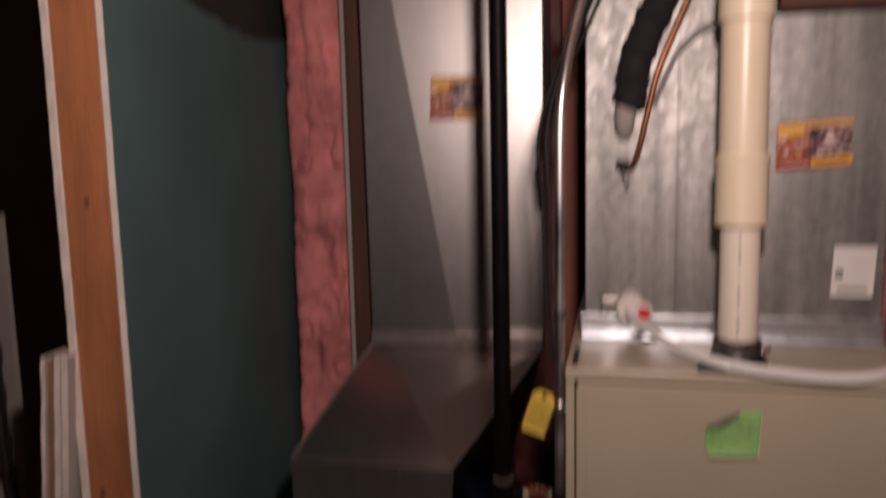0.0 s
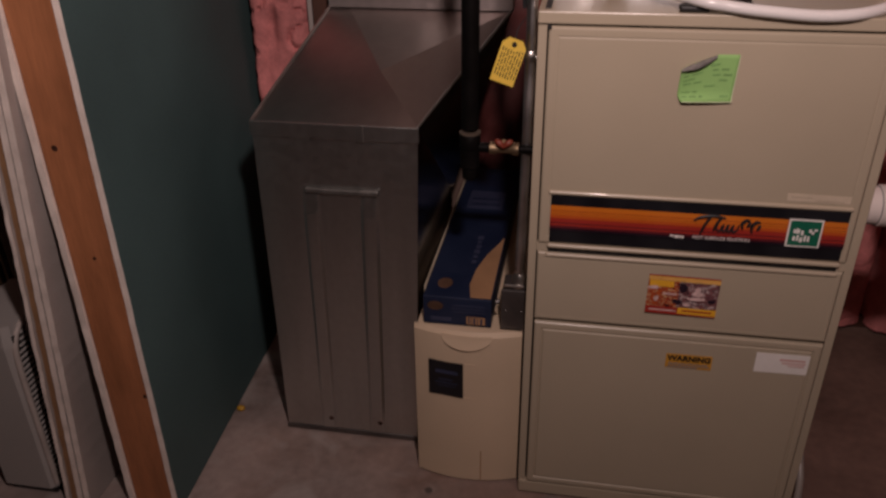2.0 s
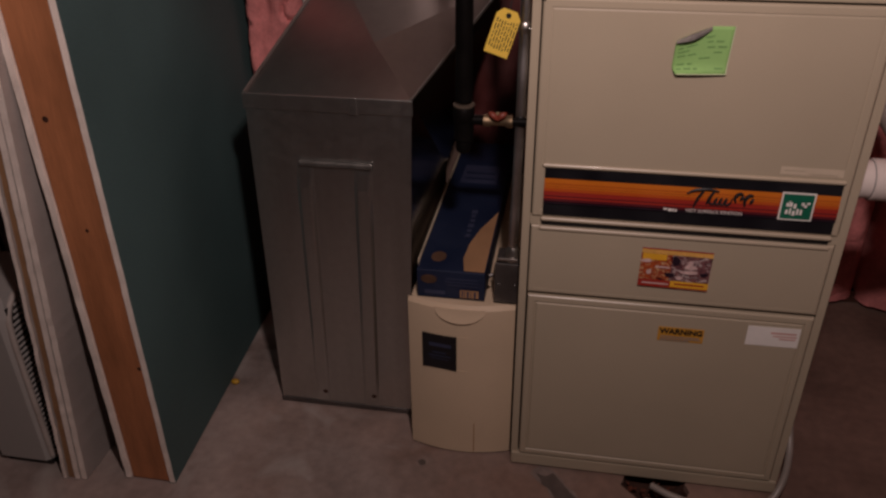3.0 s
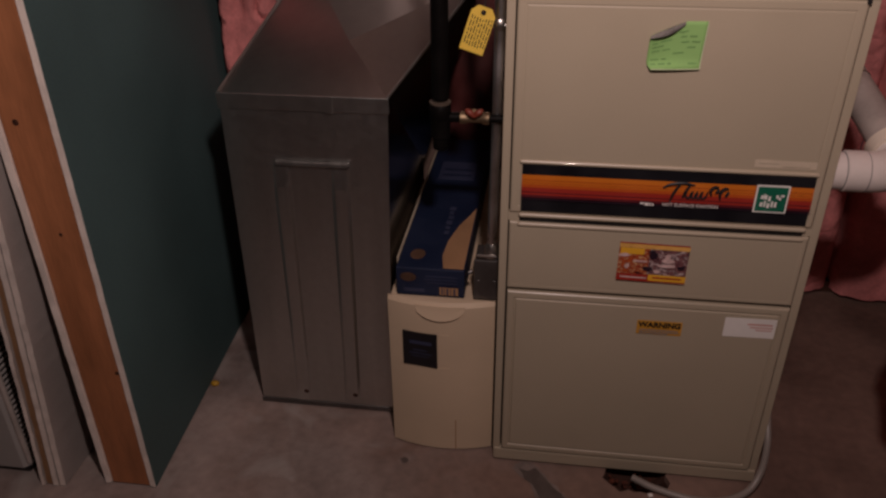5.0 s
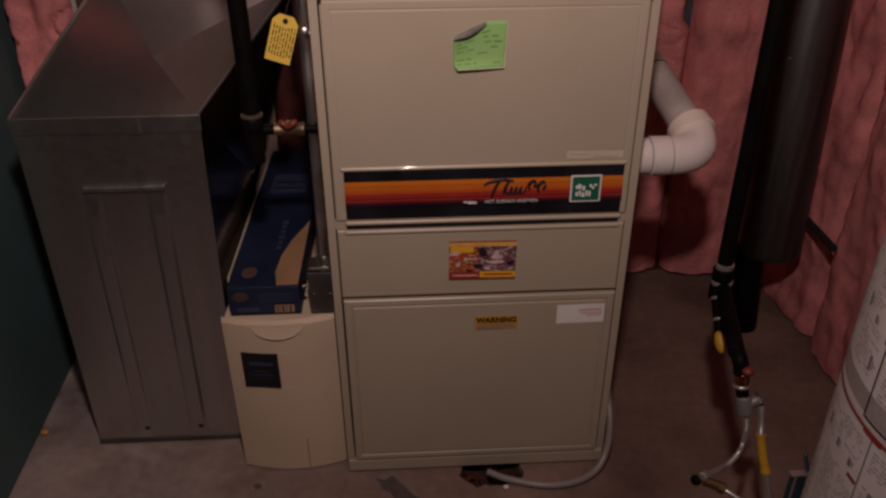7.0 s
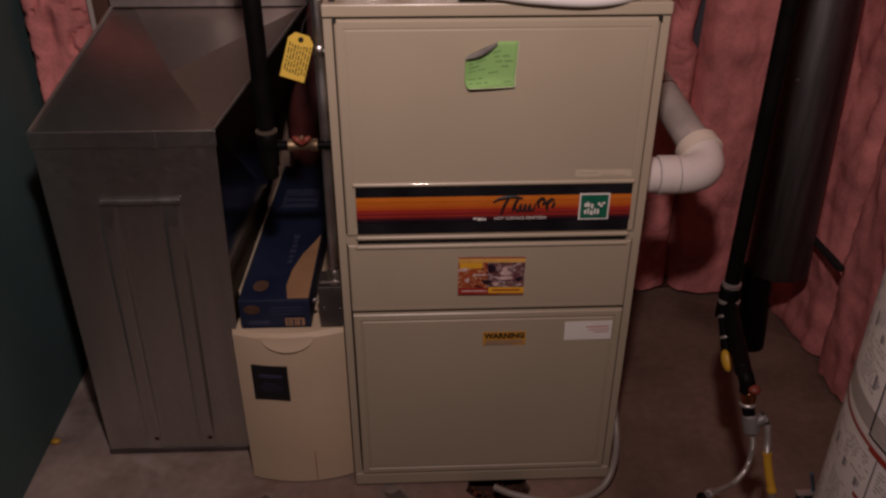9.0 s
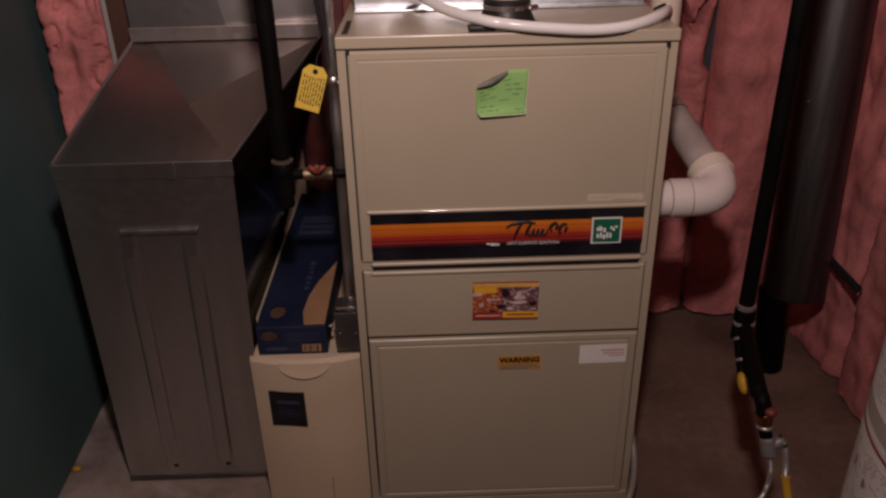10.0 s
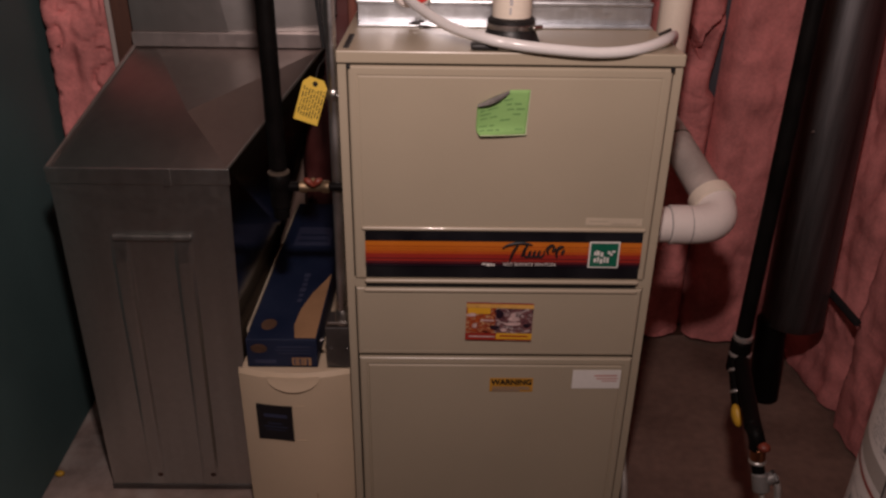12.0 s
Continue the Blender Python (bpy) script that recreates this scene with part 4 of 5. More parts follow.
def build_hoses():
    pts = [(0.100, PL - 0.040, 1.040), (0.116, 0.145, 1.030), (0.168, 0.062, 1.012), (0.227, 0.000, 1.004), (0.270, -0.010, 0.998), (0.318, -0.014, 0.993), (0.398, -0.014, 0.988), (0.457, -0.006, 0.992), (0.506, 0.032, 0.998), (0.530, 0.075, 0.998), (0.545, 0.115, 0.985), (0.5475, 0.135, 0.94), (0.5475, 0.14, 0.7)]
    solid("drain_hose", tube(smooth_path(pts, 8), 0.0084, 16), HOSE, "milky clear vinyl drain hose draped over the furnace top", "hose", smooth=True)
    solid("zip_tie", rod((0.496, 0.028, 1.008), (0.520, 0.050, 1.012), 0.0025, 8), BLACK, "black tie round the clear hose", "tie")
    pts = [(0.288, -0.030, 0.012), (0.330, -0.052, 0.011), (0.400, -0.072, 0.011), (0.462, -0.068, 0.012), (0.510, -0.046, 0.020), (0.536, -0.018, 0.050), (0.545, 0.012, 0.10), (0.5455, 0.06, 0.16), (0.5455, 0.10, 0.30), (0.5455, 0.12, 0.5)]
    solid("drain_hose", tube(smooth_path(pts, 8), 0.0070, 14), GREYHOSE, "grey vinyl drain hose curling onto the concrete floor", "hose", smooth=True)
    rnd = random.Random(8)
    bm = bmesh.new()
    rows = [[bm.verts.new((0.297 + (x - 0.297) * f, -0.004 + (y + 0.004) * f, z)) for x, y in pit_outline()] for f, z in ((1.015, -0.012), (0.93, -0.030), (0.60, -0.044), (0.25, -0.047))]
    for p, q in zip(rows, rows[1:]):
        for k in range(len(p)):
            bm.faces.new((p[k], p[(k + 1) % len(p)], q[(k + 1) % len(p)], q[k]))
    bm.faces.new(rows[-1])
    solid("floor_drain", bm, DIRT, "rusty dirt-filled hole in the concrete under the furnace edge", "drain", smooth=True)
    for k in range(22):
        a, r = rnd.uniform(0, 6.28), rnd.uniform(0.2, 1.0)
        x, y, q = 0.292 + 0.058 * r * math.cos(a), -0.018 + 0.032 * r * math.sin(a), rnd.uniform(0.003, 0.008)
        bm = bmesh.new()
        bmesh.ops.create_icosphere(bm, subdivisions=1, radius=q, matrix=Matrix.Translation((x, y, -0.024 + q * 0.9)) @ Euler((a, r, k)).to_matrix().to_4x4() @ Matrix.Diagonal((1, 0.8, 0.6, 1)))
        solid("rubble", bm, RUST, "crumb of rust and broken concrete in the drain hole", "debris", "rubble by the drain")
    bm = bmesh.new()
    bmesh.ops.create_icosphere(bm, subdivisions=1, radius=0.0065, matrix=Matrix.Translation((0.322, -0.066, 0.0045)) @ Matrix.Diagonal((1, 0.8, 0.7, 1)))
    solid("foam_crumb", bm, WHITEINK, "small white crumb on the concrete by the hose end", "debris")
    def stain(pts, q):
        """A damp patch with a ragged outline and a half-dried rim."""
        bm = bmesh.new()
        ring = smooth_path([(a, b, 0) for a, b in [*pts, pts[0]]], 9)[:-1]
        mid = sum(ring, Vector()) / len(ring)
        for f, z, mi in ((1.0 + q, 0.0010, 0), (1.0 - q, 0.0014, 1)):
            vs = []
            for p in ring:
                w = f + q * (1.6 * noise.noise(p * 45 + Vector((f * 5, 0, 0))) + 0.8 * noise.noise(p * 130))
                vs.append(bm.verts.new(mid + (p - mid) * w + Vector((0, 0, z))))
            bm.faces.new(vs).material_index = mi
        solid("stain", bm, [DAMP_RIM, DAMP], "dark damp stain with a drying rim on the concrete floor", "stain", kind="stuff")

    stain([(0.161, -0.118), (0.194, -0.101), (0.23, -0.099), (0.266, -0.095), (0.30, -0.103), (0.33, -0.106), (0.372, -0.128), (0.42, -0.147), (0.46, -0.20), (0.40, -0.26), (0.27, -0.27), (0.20, -0.22)], 0.07)
    stain([(-0.195, -0.030), (-0.187, -0.022), (-0.178, -0.027), (-0.176, -0.036), (-0.186, -0.040)], 0.18)
    stain([(0.052, -0.020), (0.085, -0.016), (0.105, -0.03), (0.118, -0.05), (0.150, -0.085), (0.185, -0.13), (0.19, -0.175), (0.155, -0.19), (0.118, -0.15), (0.10, -0.105), (0.085, -0.065), (0.062, -0.045)], 0.10)



build_hoses()


# ---- intake elbow beside the furnace ----
def build_intake():
    it = thing("intake_pipe", (0.62, 0.2, 0.65), "white plastic intake pipe with an elbow out of the furnace side", "pipe")
    z, y = 0.652, 0.105
    part("stub", rod((0.530, y, z), (0.590, y, z), 0.0332, 32), PVC, it, "", True)
    part("seal", tube([(a, y, z) for a in (0.5555, 0.556, 0.5592, 0.561)], [0.034, 0.0356, 0.0352, 0.0333], 32), PVC, it, "pale sealant bead at the cabinet side")
    part("seam", rod((0.5795, y, z), (0.5825, y, z), 0.0339, 32, None, 0, 0.0003), GREYINK, it, "dark glue line")
    part("coupling", tube([(a, y, z) for a in (0.581, 0.5835, 0.6165, 0.619)], [0.0335, 0.0362, 0.0362, 0.0335], 32), PVC, it)
    part("seam", rod((0.6175, y, z), (0.621, y, z), 0.0352, 32, None, 0, 0.0003), GREYINK, it, "dark glue line")
    pts = []
    d = Vector((-0.045, 0.21, 0.085)).normalized()
    c0 = Vector((0.619, y, z))
    for k in range(11):
        t = k / 10
        a, b, c = c0, Vector((0.689, y - 0.003, z)), Vector((0.689, y - 0.003, z)) + d * 0.058
        pts.append((1 - t) ** 2 * a + 2 * t * (1 - t) * b + t * t * c)
    part("elbow", tube(pts, [0.0357] * 9 + [0.0368, 0.0385], 36), PVC, it, "", True)
    e = pts[-1]
    part("coupling", tube([e - d * 0.004, e - d * 0.002, e + d * 0.022, e + d * 0.024], [0.0388, 0.0425, 0.0412, 0.0325], 36), PVC_PALE, it, "raised socket rim", True)
    far = e + d * 0.205
    top = Vector((far.x - 0.022, far.y + 0.022, far.z + 0.03))
    part("pipe", rod(e, far, 0.0315, 32), PVC_DIRTY, it, "dusty grey pipe", True)
    part("ring", rod(far - d * 0.028, far - d * 0.022, 0.0322, 32), DOPE, it, "brown cement line round the joint")
    part("bend", tube(smooth_path([far - d * 0.004, far + d * 0.012, top, top + Vector((0, 0, 0.04))], 6), 0.0312, 32), PVC_DIRTY, it, "", True)
    part("pipe", rod(top + Vector((0, 0, 0.03)), (top.x, top.y, 2.31), 0.0305, 24), PVC_PALE, it)



build_intake()


# ---- return duct ----
RFL, RFR, RF, RT = -0.537, -0.216, 0.114, 0.747
RBL, RBR, RB, RBT = -0.472, -0.080, 0.450, 0.893


def build_return():
    rd = thing("return_duct", (-0.37, 0.4, 0), "dull galvanized return duct with sloping cross-broken top and riser", "duct")
    bm = bmesh.new()
    V = bm.verts.new
    fl0, fr0, fl1, fr1 = V((RFL - 0.006, RF, 0.004)), V((RFR - 0.022, RF + 0.004, 0.004)), V((RFL, RF, RT)), V((RFR, RF, RT))
    bl0, br0, bl1, br1 = V((RBL, RB + 0.1, 0.004)), V((RFR - 0.004, RB + 0.1, 0.004)), V((RBL, RB, RBT)), V((RBR, RB, RBT))
    frm, brm = V((RFR - 0.009, RF + 0.003, 0.45)), V((RFR - 0.004, RB + 0.06, 0.45))
    bm.faces.new((fl0, bl0, bl1, fl1))
    bm.faces.new((fr0, frm, brm, br0))
    bm.faces.new((frm, fr1, brm))
    bm.faces.new((fr1, br1, brm))
    bm.faces.new((fl0, fr0, br0, bl0))
    bm.faces.new((bl0, br0, brm, bl1))
    bm.faces.new((bl1, brm, br1))
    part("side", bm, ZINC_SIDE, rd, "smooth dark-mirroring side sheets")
    # front sheet with two pressed ribs
    bm = bmesh.new()
    n = 120
    cols = []
    for i in range(n + 1):
        a = i / n
        prof = 0.0
        for c in (0.33, 0.70):
            q = abs(a - c) / 0.055
            prof += 0.006 * max(0.0, 1 - q ** 6)
        col = []
        for j in range(13):
            b = j / 12
            x0, x1 = (RFL - 0.006) * (1 - b) + RFL * b, (RFR - 0.022) * (1 - b) + RFR * b
            lim = 1.0 if 0.08 < b < 0.80 else 0.0
            col.append(V2(bm, (x0 + (x1 - x0) * a, RF - 0.0008 - prof * lim, 0.004 + (RT - 0.004) * b)))
        cols.append(col)
    for p, q in zip(cols, cols[1:]):
        for j in range(12):
            bm.faces.new((p[j], q[j], q[j + 1], p[j + 1]))
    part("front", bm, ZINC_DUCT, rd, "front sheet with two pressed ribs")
    # cross-broken top: facets that meet in a slightly raised point; the near ones run into one another without a crease
    bm = bmesh.new()
    a, b, c, d = (Vector(p) for p in ((RFL, RF, RT), (RFR, RF, RT), (RBR, RB, RBT), (RBL, RB, RBT)))
    mid, stop = Vector((-0.3069, 0.2143, 0.8226)), Vector((-0.430, RB, RBT))
    for tri in ((b, c, mid), (c, stop, mid)):
        bm.faces.new([bm.verts.new(v) for v in tri])
    va, vb, vd, vs, vm = (bm.verts.new(v) for v in (a, b, d, stop, mid))
    for tri in ((va, vb, vm), (vs, va, vm), (vs, vd, va)):
        bm.faces.new(tri).smooth = True
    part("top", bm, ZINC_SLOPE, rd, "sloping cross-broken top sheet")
    # folded seams round the top
    bm = box(RFL - 0.003, RFR + 0.002, RF - 0.005, RF - 0.001, RT - 0.028, RT + 0.002, 0.001)
    part("cleat", bm, ZINC_DUCT, rd, "folded edge strip")
    part("cleat", box(-0.331, -0.318, RF - 0.0072, RF - 0.0052, RT - 0.030, RT + 0.003, 0.001), ZINC_DUCT, rd, "bent tab")
    part("cleat", tube([a + Vector((0.001, -0.002, 0.002)), d + Vector((0, 0, 0.002))], 0.0032, 8), ZINC_DUCT, rd)
    part("cleat", tube([b + Vector((-0.001, -0.002, 0.002)), c + Vector((0, 0, 0.002))], 0.0032, 8), ZINC_DUCT, rd)
    part("cleat", box(-0.441, -0.296, RF - 0.010, RF - 0.0022, 0.609, 0.619, 0.002), ZINC, rd, "bright drive cleat")
    for x in (-0.432, -0.318):
        part("screw", rod((x - 0.004, RF - 0.006, 0.045), (x - 0.004, RF - 0.0005, 0.045), 0.0062, 10), DIRT, rd, "dark rusty screw")
    part("base_strip", box(RFL - 0.008, RFR - 0.020, RF - 0.0035, RF + 0.001, 0.003, 0.014, 0.001), BOXSTEEL, rd, "dark bottom hem")
    # riser: one folded sheet with a darker, a middle and a brighter facet
    z1 = 2.31
    bm = bmesh.new()
    ax, ay, az = -0.276, RB + 0.001, RBT + 0.03
    def mid(x, z):
        """The middle facet's plane, turned slightly towards the furnace."""
        return V2(bm, (x, ay + 0.10 * (x - ax) - 0.004 * (z - az), z))
    apex, L0, R0 = V2(bm, (ax, ay, az)), V2(bm, (RBL, RB, az)), V2(bm, (RBR, RB + 0.024, az))
    vl, vr, tl, tr = mid(RBL, 2.09), mid(RBR, 1.66), mid(RBL, z1), mid(RBR, z1)
    lb, rb, lt, rt = (V2(bm, p) for p in ((RBL, 0.70, az), (RBR, 0.70, az), (RBL, 0.70, z1), (RBR, 0.70, z1)))
    for ps in ((L0, apex, vl), (apex, R0, vr), (apex, vr, tr, tl, vl), (lb, L0, vl, tl, lt), (R0, rb, rt, tr, vr), (rb, lb, lt, rt), (L0, lb, rb, R0, apex)):
        bm.faces.new(ps)
    part("riser", bm, ZINC_TOP, rd, "tall galvanized riser with folded facets")
    part("flange", box(RBL - 0.002, RBR + 0.002, RB - 0.008, RB + 0.040, RBT, RBT + 0.029, 0.0012), ZINC_FLANGE, rd, "bright joining flange")
    sticker((-0.322, RB - 0.0068, 1.400), (0.114, 0.0114, 0), (0.004, 0.0002, 0.092), rd)


def V2(bm, p):
    return bm.verts.new(p)


build_return()


# ---- filter cabinet, its box, junction box ----
def build_filter():
    fc = thing("filter_cabinet", (-0.11, 0.3, 0), "cream plastic media filter cabinet with a curved front and dark label", "filter")
    part("body", box(-0.214, -0.006, 0.034, 0.69, 0.003, 0.374, 0.004), CREAM, fc)
    bm = bmesh.new()
    n, mz = 32, 40
    cols = []
    for i in range(n + 1):
        a = i / n
        x = -0.217 + a * 0.211
        bow = 0.020 * (1 - (2 * a - 1) ** 2)
        col = []
        for j in range(mz + 1):
            b = j / mz
            edge = 0.006 * max(0.0, (b - 0.97) / 0.03) ** 2
            col.append(bm.verts.new((x, 0.031 - bow + edge, 0.004 + b * 0.374)))
        cols.append(col)
    for p, q in zip(cols, cols[1:]):
        for j in range(mz):
            bm.faces.new((p[j], q[j], q[j + 1], p[j + 1]))
    rim = [c[0] for c in cols] + [v for v in cols[-1][1:]] + [c[-1] for c in reversed(cols[:-1])] + [v for v in reversed(cols[0][1:-1])]
    back = [bm.verts.new((v.co.x, 0.0335, v.co.z)) for v in rim]
    for k in range(len(rim)):
        bm.faces.new((rim[k], rim[(k + 1) % len(rim)], back[(k + 1) % len(rim)], back[k]))
    fd = part("front_cover", bm, CREAM, fc, "", False)
    # pull lip: a crescent that leans out towards its lower edge
    bm = bmesh.new()
    rows = []
    for i in range(41):
        q = i / 20 - 1
        x = -0.1115 + q * 0.0495
        face = 0.031 - 0.020 * (1 - ((x + 0.1115) / 0.1055) ** 2)
        drop = 0.004 + 0.026 * max(0.0, 1 - q * q) ** 0.55
        out = 0.0062 * max(0.0, 1 - q * q) ** 0.5
        rows.append([bm.verts.new((x, face - 0.0005 - out * v ** 1.5 + (0.0 if v < 1.01 else out), 0.372 - drop * min(v, 1.0))) for v in (0, 0.25, 0.5, 0.75, 0.92, 1.0, 1.02)])
    for p, q in zip(rows, rows[1:]):
        for j in range(6):
            bm.faces.new((p[j], q[j], q[j + 1], p[j + 1]))
    part("pull_lip", bm, CREAM, fd, "moulded finger lip", True)
    part("label", sheet((-0.187, 0.0206, 0.2235), (0.070, -0.0100, 0), (0, 0, 0.082), [(0, 0, 1, 1, 0), (0.2, 0.66, 0.85, 0.76, 1), (0.3, 0.47, 0.7, 0.50, 1), (0.18, 0.38, 0.85, 0.41, 1), (0.25, 0.30, 0.78, 0.32, 1)], 0.0032), [NAVY, CARDLIGHT], fd, "dark navy label with faint print")
    part("recess", box(-0.117, -0.094, 0.0104, 0.0125, 0.2215, 0.2228, 0.0003), CREAM, fd)
    part("recess", box(-0.117, -0.094, 0.0104, 0.0125, 0.3045, 0.3058, 0.0003), CREAM, fd)
    part("groove", box(-0.0815, -0.0795, 0.0125, 0.018, 0.006, 0.085), BROWNCARD, fd, "mould line")

    cb = thing("carton", (-0.135, 0.3, 0.376), "long blue printed carton lying on the filter cabinet", "box")
    part("carton_body", box(-0.200, -0.067, 0.040, 0.690, 0.3755, 0.438, 0.002), BLUEBOX, cb)
    part("flap_edge", box(-0.2045, -0.2005, 0.075, 0.680, 0.400, 0.4395, 0.001, seg=1), CARDEDGE, cb, "pale raw card edge of the side flap")
    bm = bmesh.new()
    e = [(-0.069, 0.043), (-0.069, 0.30), (-0.078, 0.27), (-0.098, 0.215), (-0.112, 0.15), (-0.116, 0.09), (-0.108, 0.043)]
    top = [bm.verts.new((x, y, 0.4394)) for x, y in e]
    bm.faces.new(top)
    part("print", bm, BROWNCARD, cb, "brown printed panel")
    part("print", sheet((-0.195, 0.0395, 0.379), (0.125, 0, 0), (0, 0, 0.056), [(0.08, 0.10, 0.40, 0.26, 0), (0.42, 0.74, 0.92, 0.79, 0), (0.40, 0.62, 0.92, 0.66, 0), (0.44, 0.50, 0.92, 0.54, 0), (0.64, 0.05, 0.93, 0.36, 1), (0.67, 0.08, 0.69, 0.33, 0), (0.71, 0.08, 0.72, 0.33, 0), (0.75, 0.08, 0.78, 0.33, 0), (0.81, 0.08, 0.82, 0.33, 0), (0.86, 0.08, 0.89, 0.33, 0)]), [CARDLIGHT, BROWNCARD], cb, "pale printed bars and barcode panel")
    part("print", sheet((-0.128, 0.30, 0.4386), (0.0, -0.13, 0), (0.016, 0, 0), [(0, 0.1, 0.12, 0.9, 0), (0.17, 0.2, 0.28, 0.8, 0), (0.33, 0.2, 0.45, 0.9, 0), (0.5, 0.1, 0.64, 0.9, 0), (0.7, 0.2, 0.8, 0.8, 0), (0.86, 0.2, 0.98, 0.8, 0)]), CARDLIGHT, cb, "pale printed bars")
    for c, eu, ev in (((-0.165, 0.092, 0.4387), (0.015, 0, 0), (0, 0.020, 0)), ((-0.176, 0.0392, 0.418), (0.016, 0, 0), (0, 0, 0.010))):
        bm = bmesh.new()
        bm.faces.new([bm.verts.new(Vector(c) + Vector(eu) * math.cos(a) + Vector(ev) * math.sin(a)) for a in (2 * math.pi * k / 20 for k in range(20))])
        part("print", bm, BADGE, cb, "oval brown printed badge")
    part("print", sheet((-0.175, 0.44, 0.4386), (0.085, 0, 0), (0, 0.10, 0), [(0, 0, 1, 1, 0), (0.1, 0.2, 0.9, 0.28, 1), (0.1, 0.5, 0.9, 0.58, 1)]), [CARDLIGHT, BLUEBOX], cb, "pale printed panel")

    jb = thing("junction_box", (-0.025, 0.06, 0.376), "dull steel electrical box with conduit on the filter cabinet", "electrical box")
    part("body", box(-0.047, -0.003, 0.042, 0.092, 0.3755, 0.470, 0.003), BOXSTEEL, jb)
    part("cover", box(-0.049, -0.002, 0.037, 0.042, 0.378, 0.466, 0.0015), BOXSTEEL, jb)
    part("bar", box(-0.044, -0.006, 0.0335, 0.037, 0.474, 0.480, 0.0015), STEEL, jb, "bright strap")
    for q in (-0.040, -0.010):
        part("screw", rod((q, 0.0345, 0.42), (q, 0.038, 0.42), 0.003, 8, None, 0, 0.0006), BOXSTEEL, jb)
    part("connector", tube([(-0.017, 0.050, z) for z in (0.469, 0.473, 0.492, 0.498)], [0.013, 0.0140, 0.0130, 0.010], 16), STEEL, jb, "bright conduit connector")
    part("screw", rod((-0.052, 0.040, 0.44), (-0.060, 0.036, 0.437), 0.0045, 10), BOXSTEEL, jb)
    cd = thing("conduit", (-0.014, 0.04, 0.48), "grey steel electrical conduit running up beside the furnace", "conduit")
    part("tube", tube(smooth_path([(-0.017, 0.050, 0.490), (-0.015, 0.040, 0.60), (-0.0125, 0.032, 0.78), (-0.0115, 0.030, 0.95), (-0.0110, 0.030, 1.2), (-0.010, 0.032, 1.38), (-0.002, 0.045, 1.46), (0.012, 0.08, 1.54), (0.03, 0.12, 1.62), (0.05, 0.16, 1.74)], 6), 0.0085, 16), CONDUIT, cd, "", True)
    part("strap", tube([(-0.0115, 0.030, z) for z in (0.899, 0.902, 0.914, 0.917)], [0.009, 0.0112, 0.0112, 0.009], 16), STEEL, cd, "bright coupling")
    part("screw", rod((-0.006, 0.021, 0.909), (0.000, 0.013, 0.909), 0.0034, 8), STEEL, cd)
    part("strap", tube([(-0.011, 0.030, z) for z in (1.060, 1.062, 1.068, 1.070)], [0.009, 0.0105, 0.0105, 0.009], 12), BLACK, cd, "black tape")
    # loose cables beside it
    for k, (dx, m, r) in enumerate(((-0.012, BLACK, 0.0022), (-0.019, FOAM, 0.0026))):
        pts = [(-0.013 + dx * 0.6, 0.036, 0.98), (-0.016 + dx, 0.038, 1.10), (-0.011 + dx * 1.5, 0.042, 1.25), (-0.014 + dx * 1.6, 0.042, 1.36), (-0.002 + dx, 0.055, 1.45), (0.016 + dx * 0.5, 0.09, 1.53), (0.05, 0.13, 1.62)]
        solid("cable", tube(smooth_path(pts, 6), r, 8), m, "thin dark cable hanging along the conduit", "cable", "cables along the conduit", smooth=True)


build_filter()


def build_tag():
    tg = thing("tag", (-0.045, 0.012, 0.93), "yellow warning tag with black print hanging from a wire", "tag")
    bm = bmesh.new()
    o, u, v = Vector((-0.0745, 0.012, 0.8735)), Vector((0.0375, -0.003, -0.0115)), Vector((0.0225, 0, 0.070))
    out = [(0, 0), (1, 0), (1, 0.86), (0.78, 1), (0.22, 1), (0, 0.86)]
    n = u.cross(v).normalized() * 0.0005
    f = [bm.verts.new(o + u * a + v * b + n) for a, b in out]
    g = [bm.verts.new(o + u * a + v * b - n) for a, b in out]
    bm.faces.new(f)
    bm.faces.new(g)
    for k in range(6):
        bm.faces.new((f[k], f[(k + 1) % 6], g[(k + 1) % 6], g[k]))
    card = part("card", bm, TAGYEL, tg)
    bm = bmesh.new()
    rnd = random.Random(2)
    m = n.normalized() * 0.0012
    for i in range(8):
        a = 0.10 + i * 0.115
        b = 0.10 + rnd.random() * 0.06
        while b < 0.74:
            w = rnd.uniform(0.05, 0.16)
            quad(bm, [o + u * a + v * b + m, o + u * (a + 0.045) + v * b + m, o + u * (a + 0.045) + v * min(b + w, 0.78) + m, o + u * a + v * min(b + w, 0.78) + m])
            b += w + 0.03
    part("print", bm, INK, card, "black printed bars")
    hole = o + u * 0.5 + v * 0.88
    part("eyelet", rod(hole - m * 1.2, hole + m * 1.4, 0.0042, 12, None, 0, 0.0003), BLACK, card, "dark eyelet")
    part("wire", tube(smooth_path([hole, hole + Vector((0.004, 0.01, 0.022)), Vector((-0.022, 0.034, 0.965)), Vector((-0.016, 0.040, 0.975))], 5), 0.0009, 6), BLACK, tg)


build_tag()


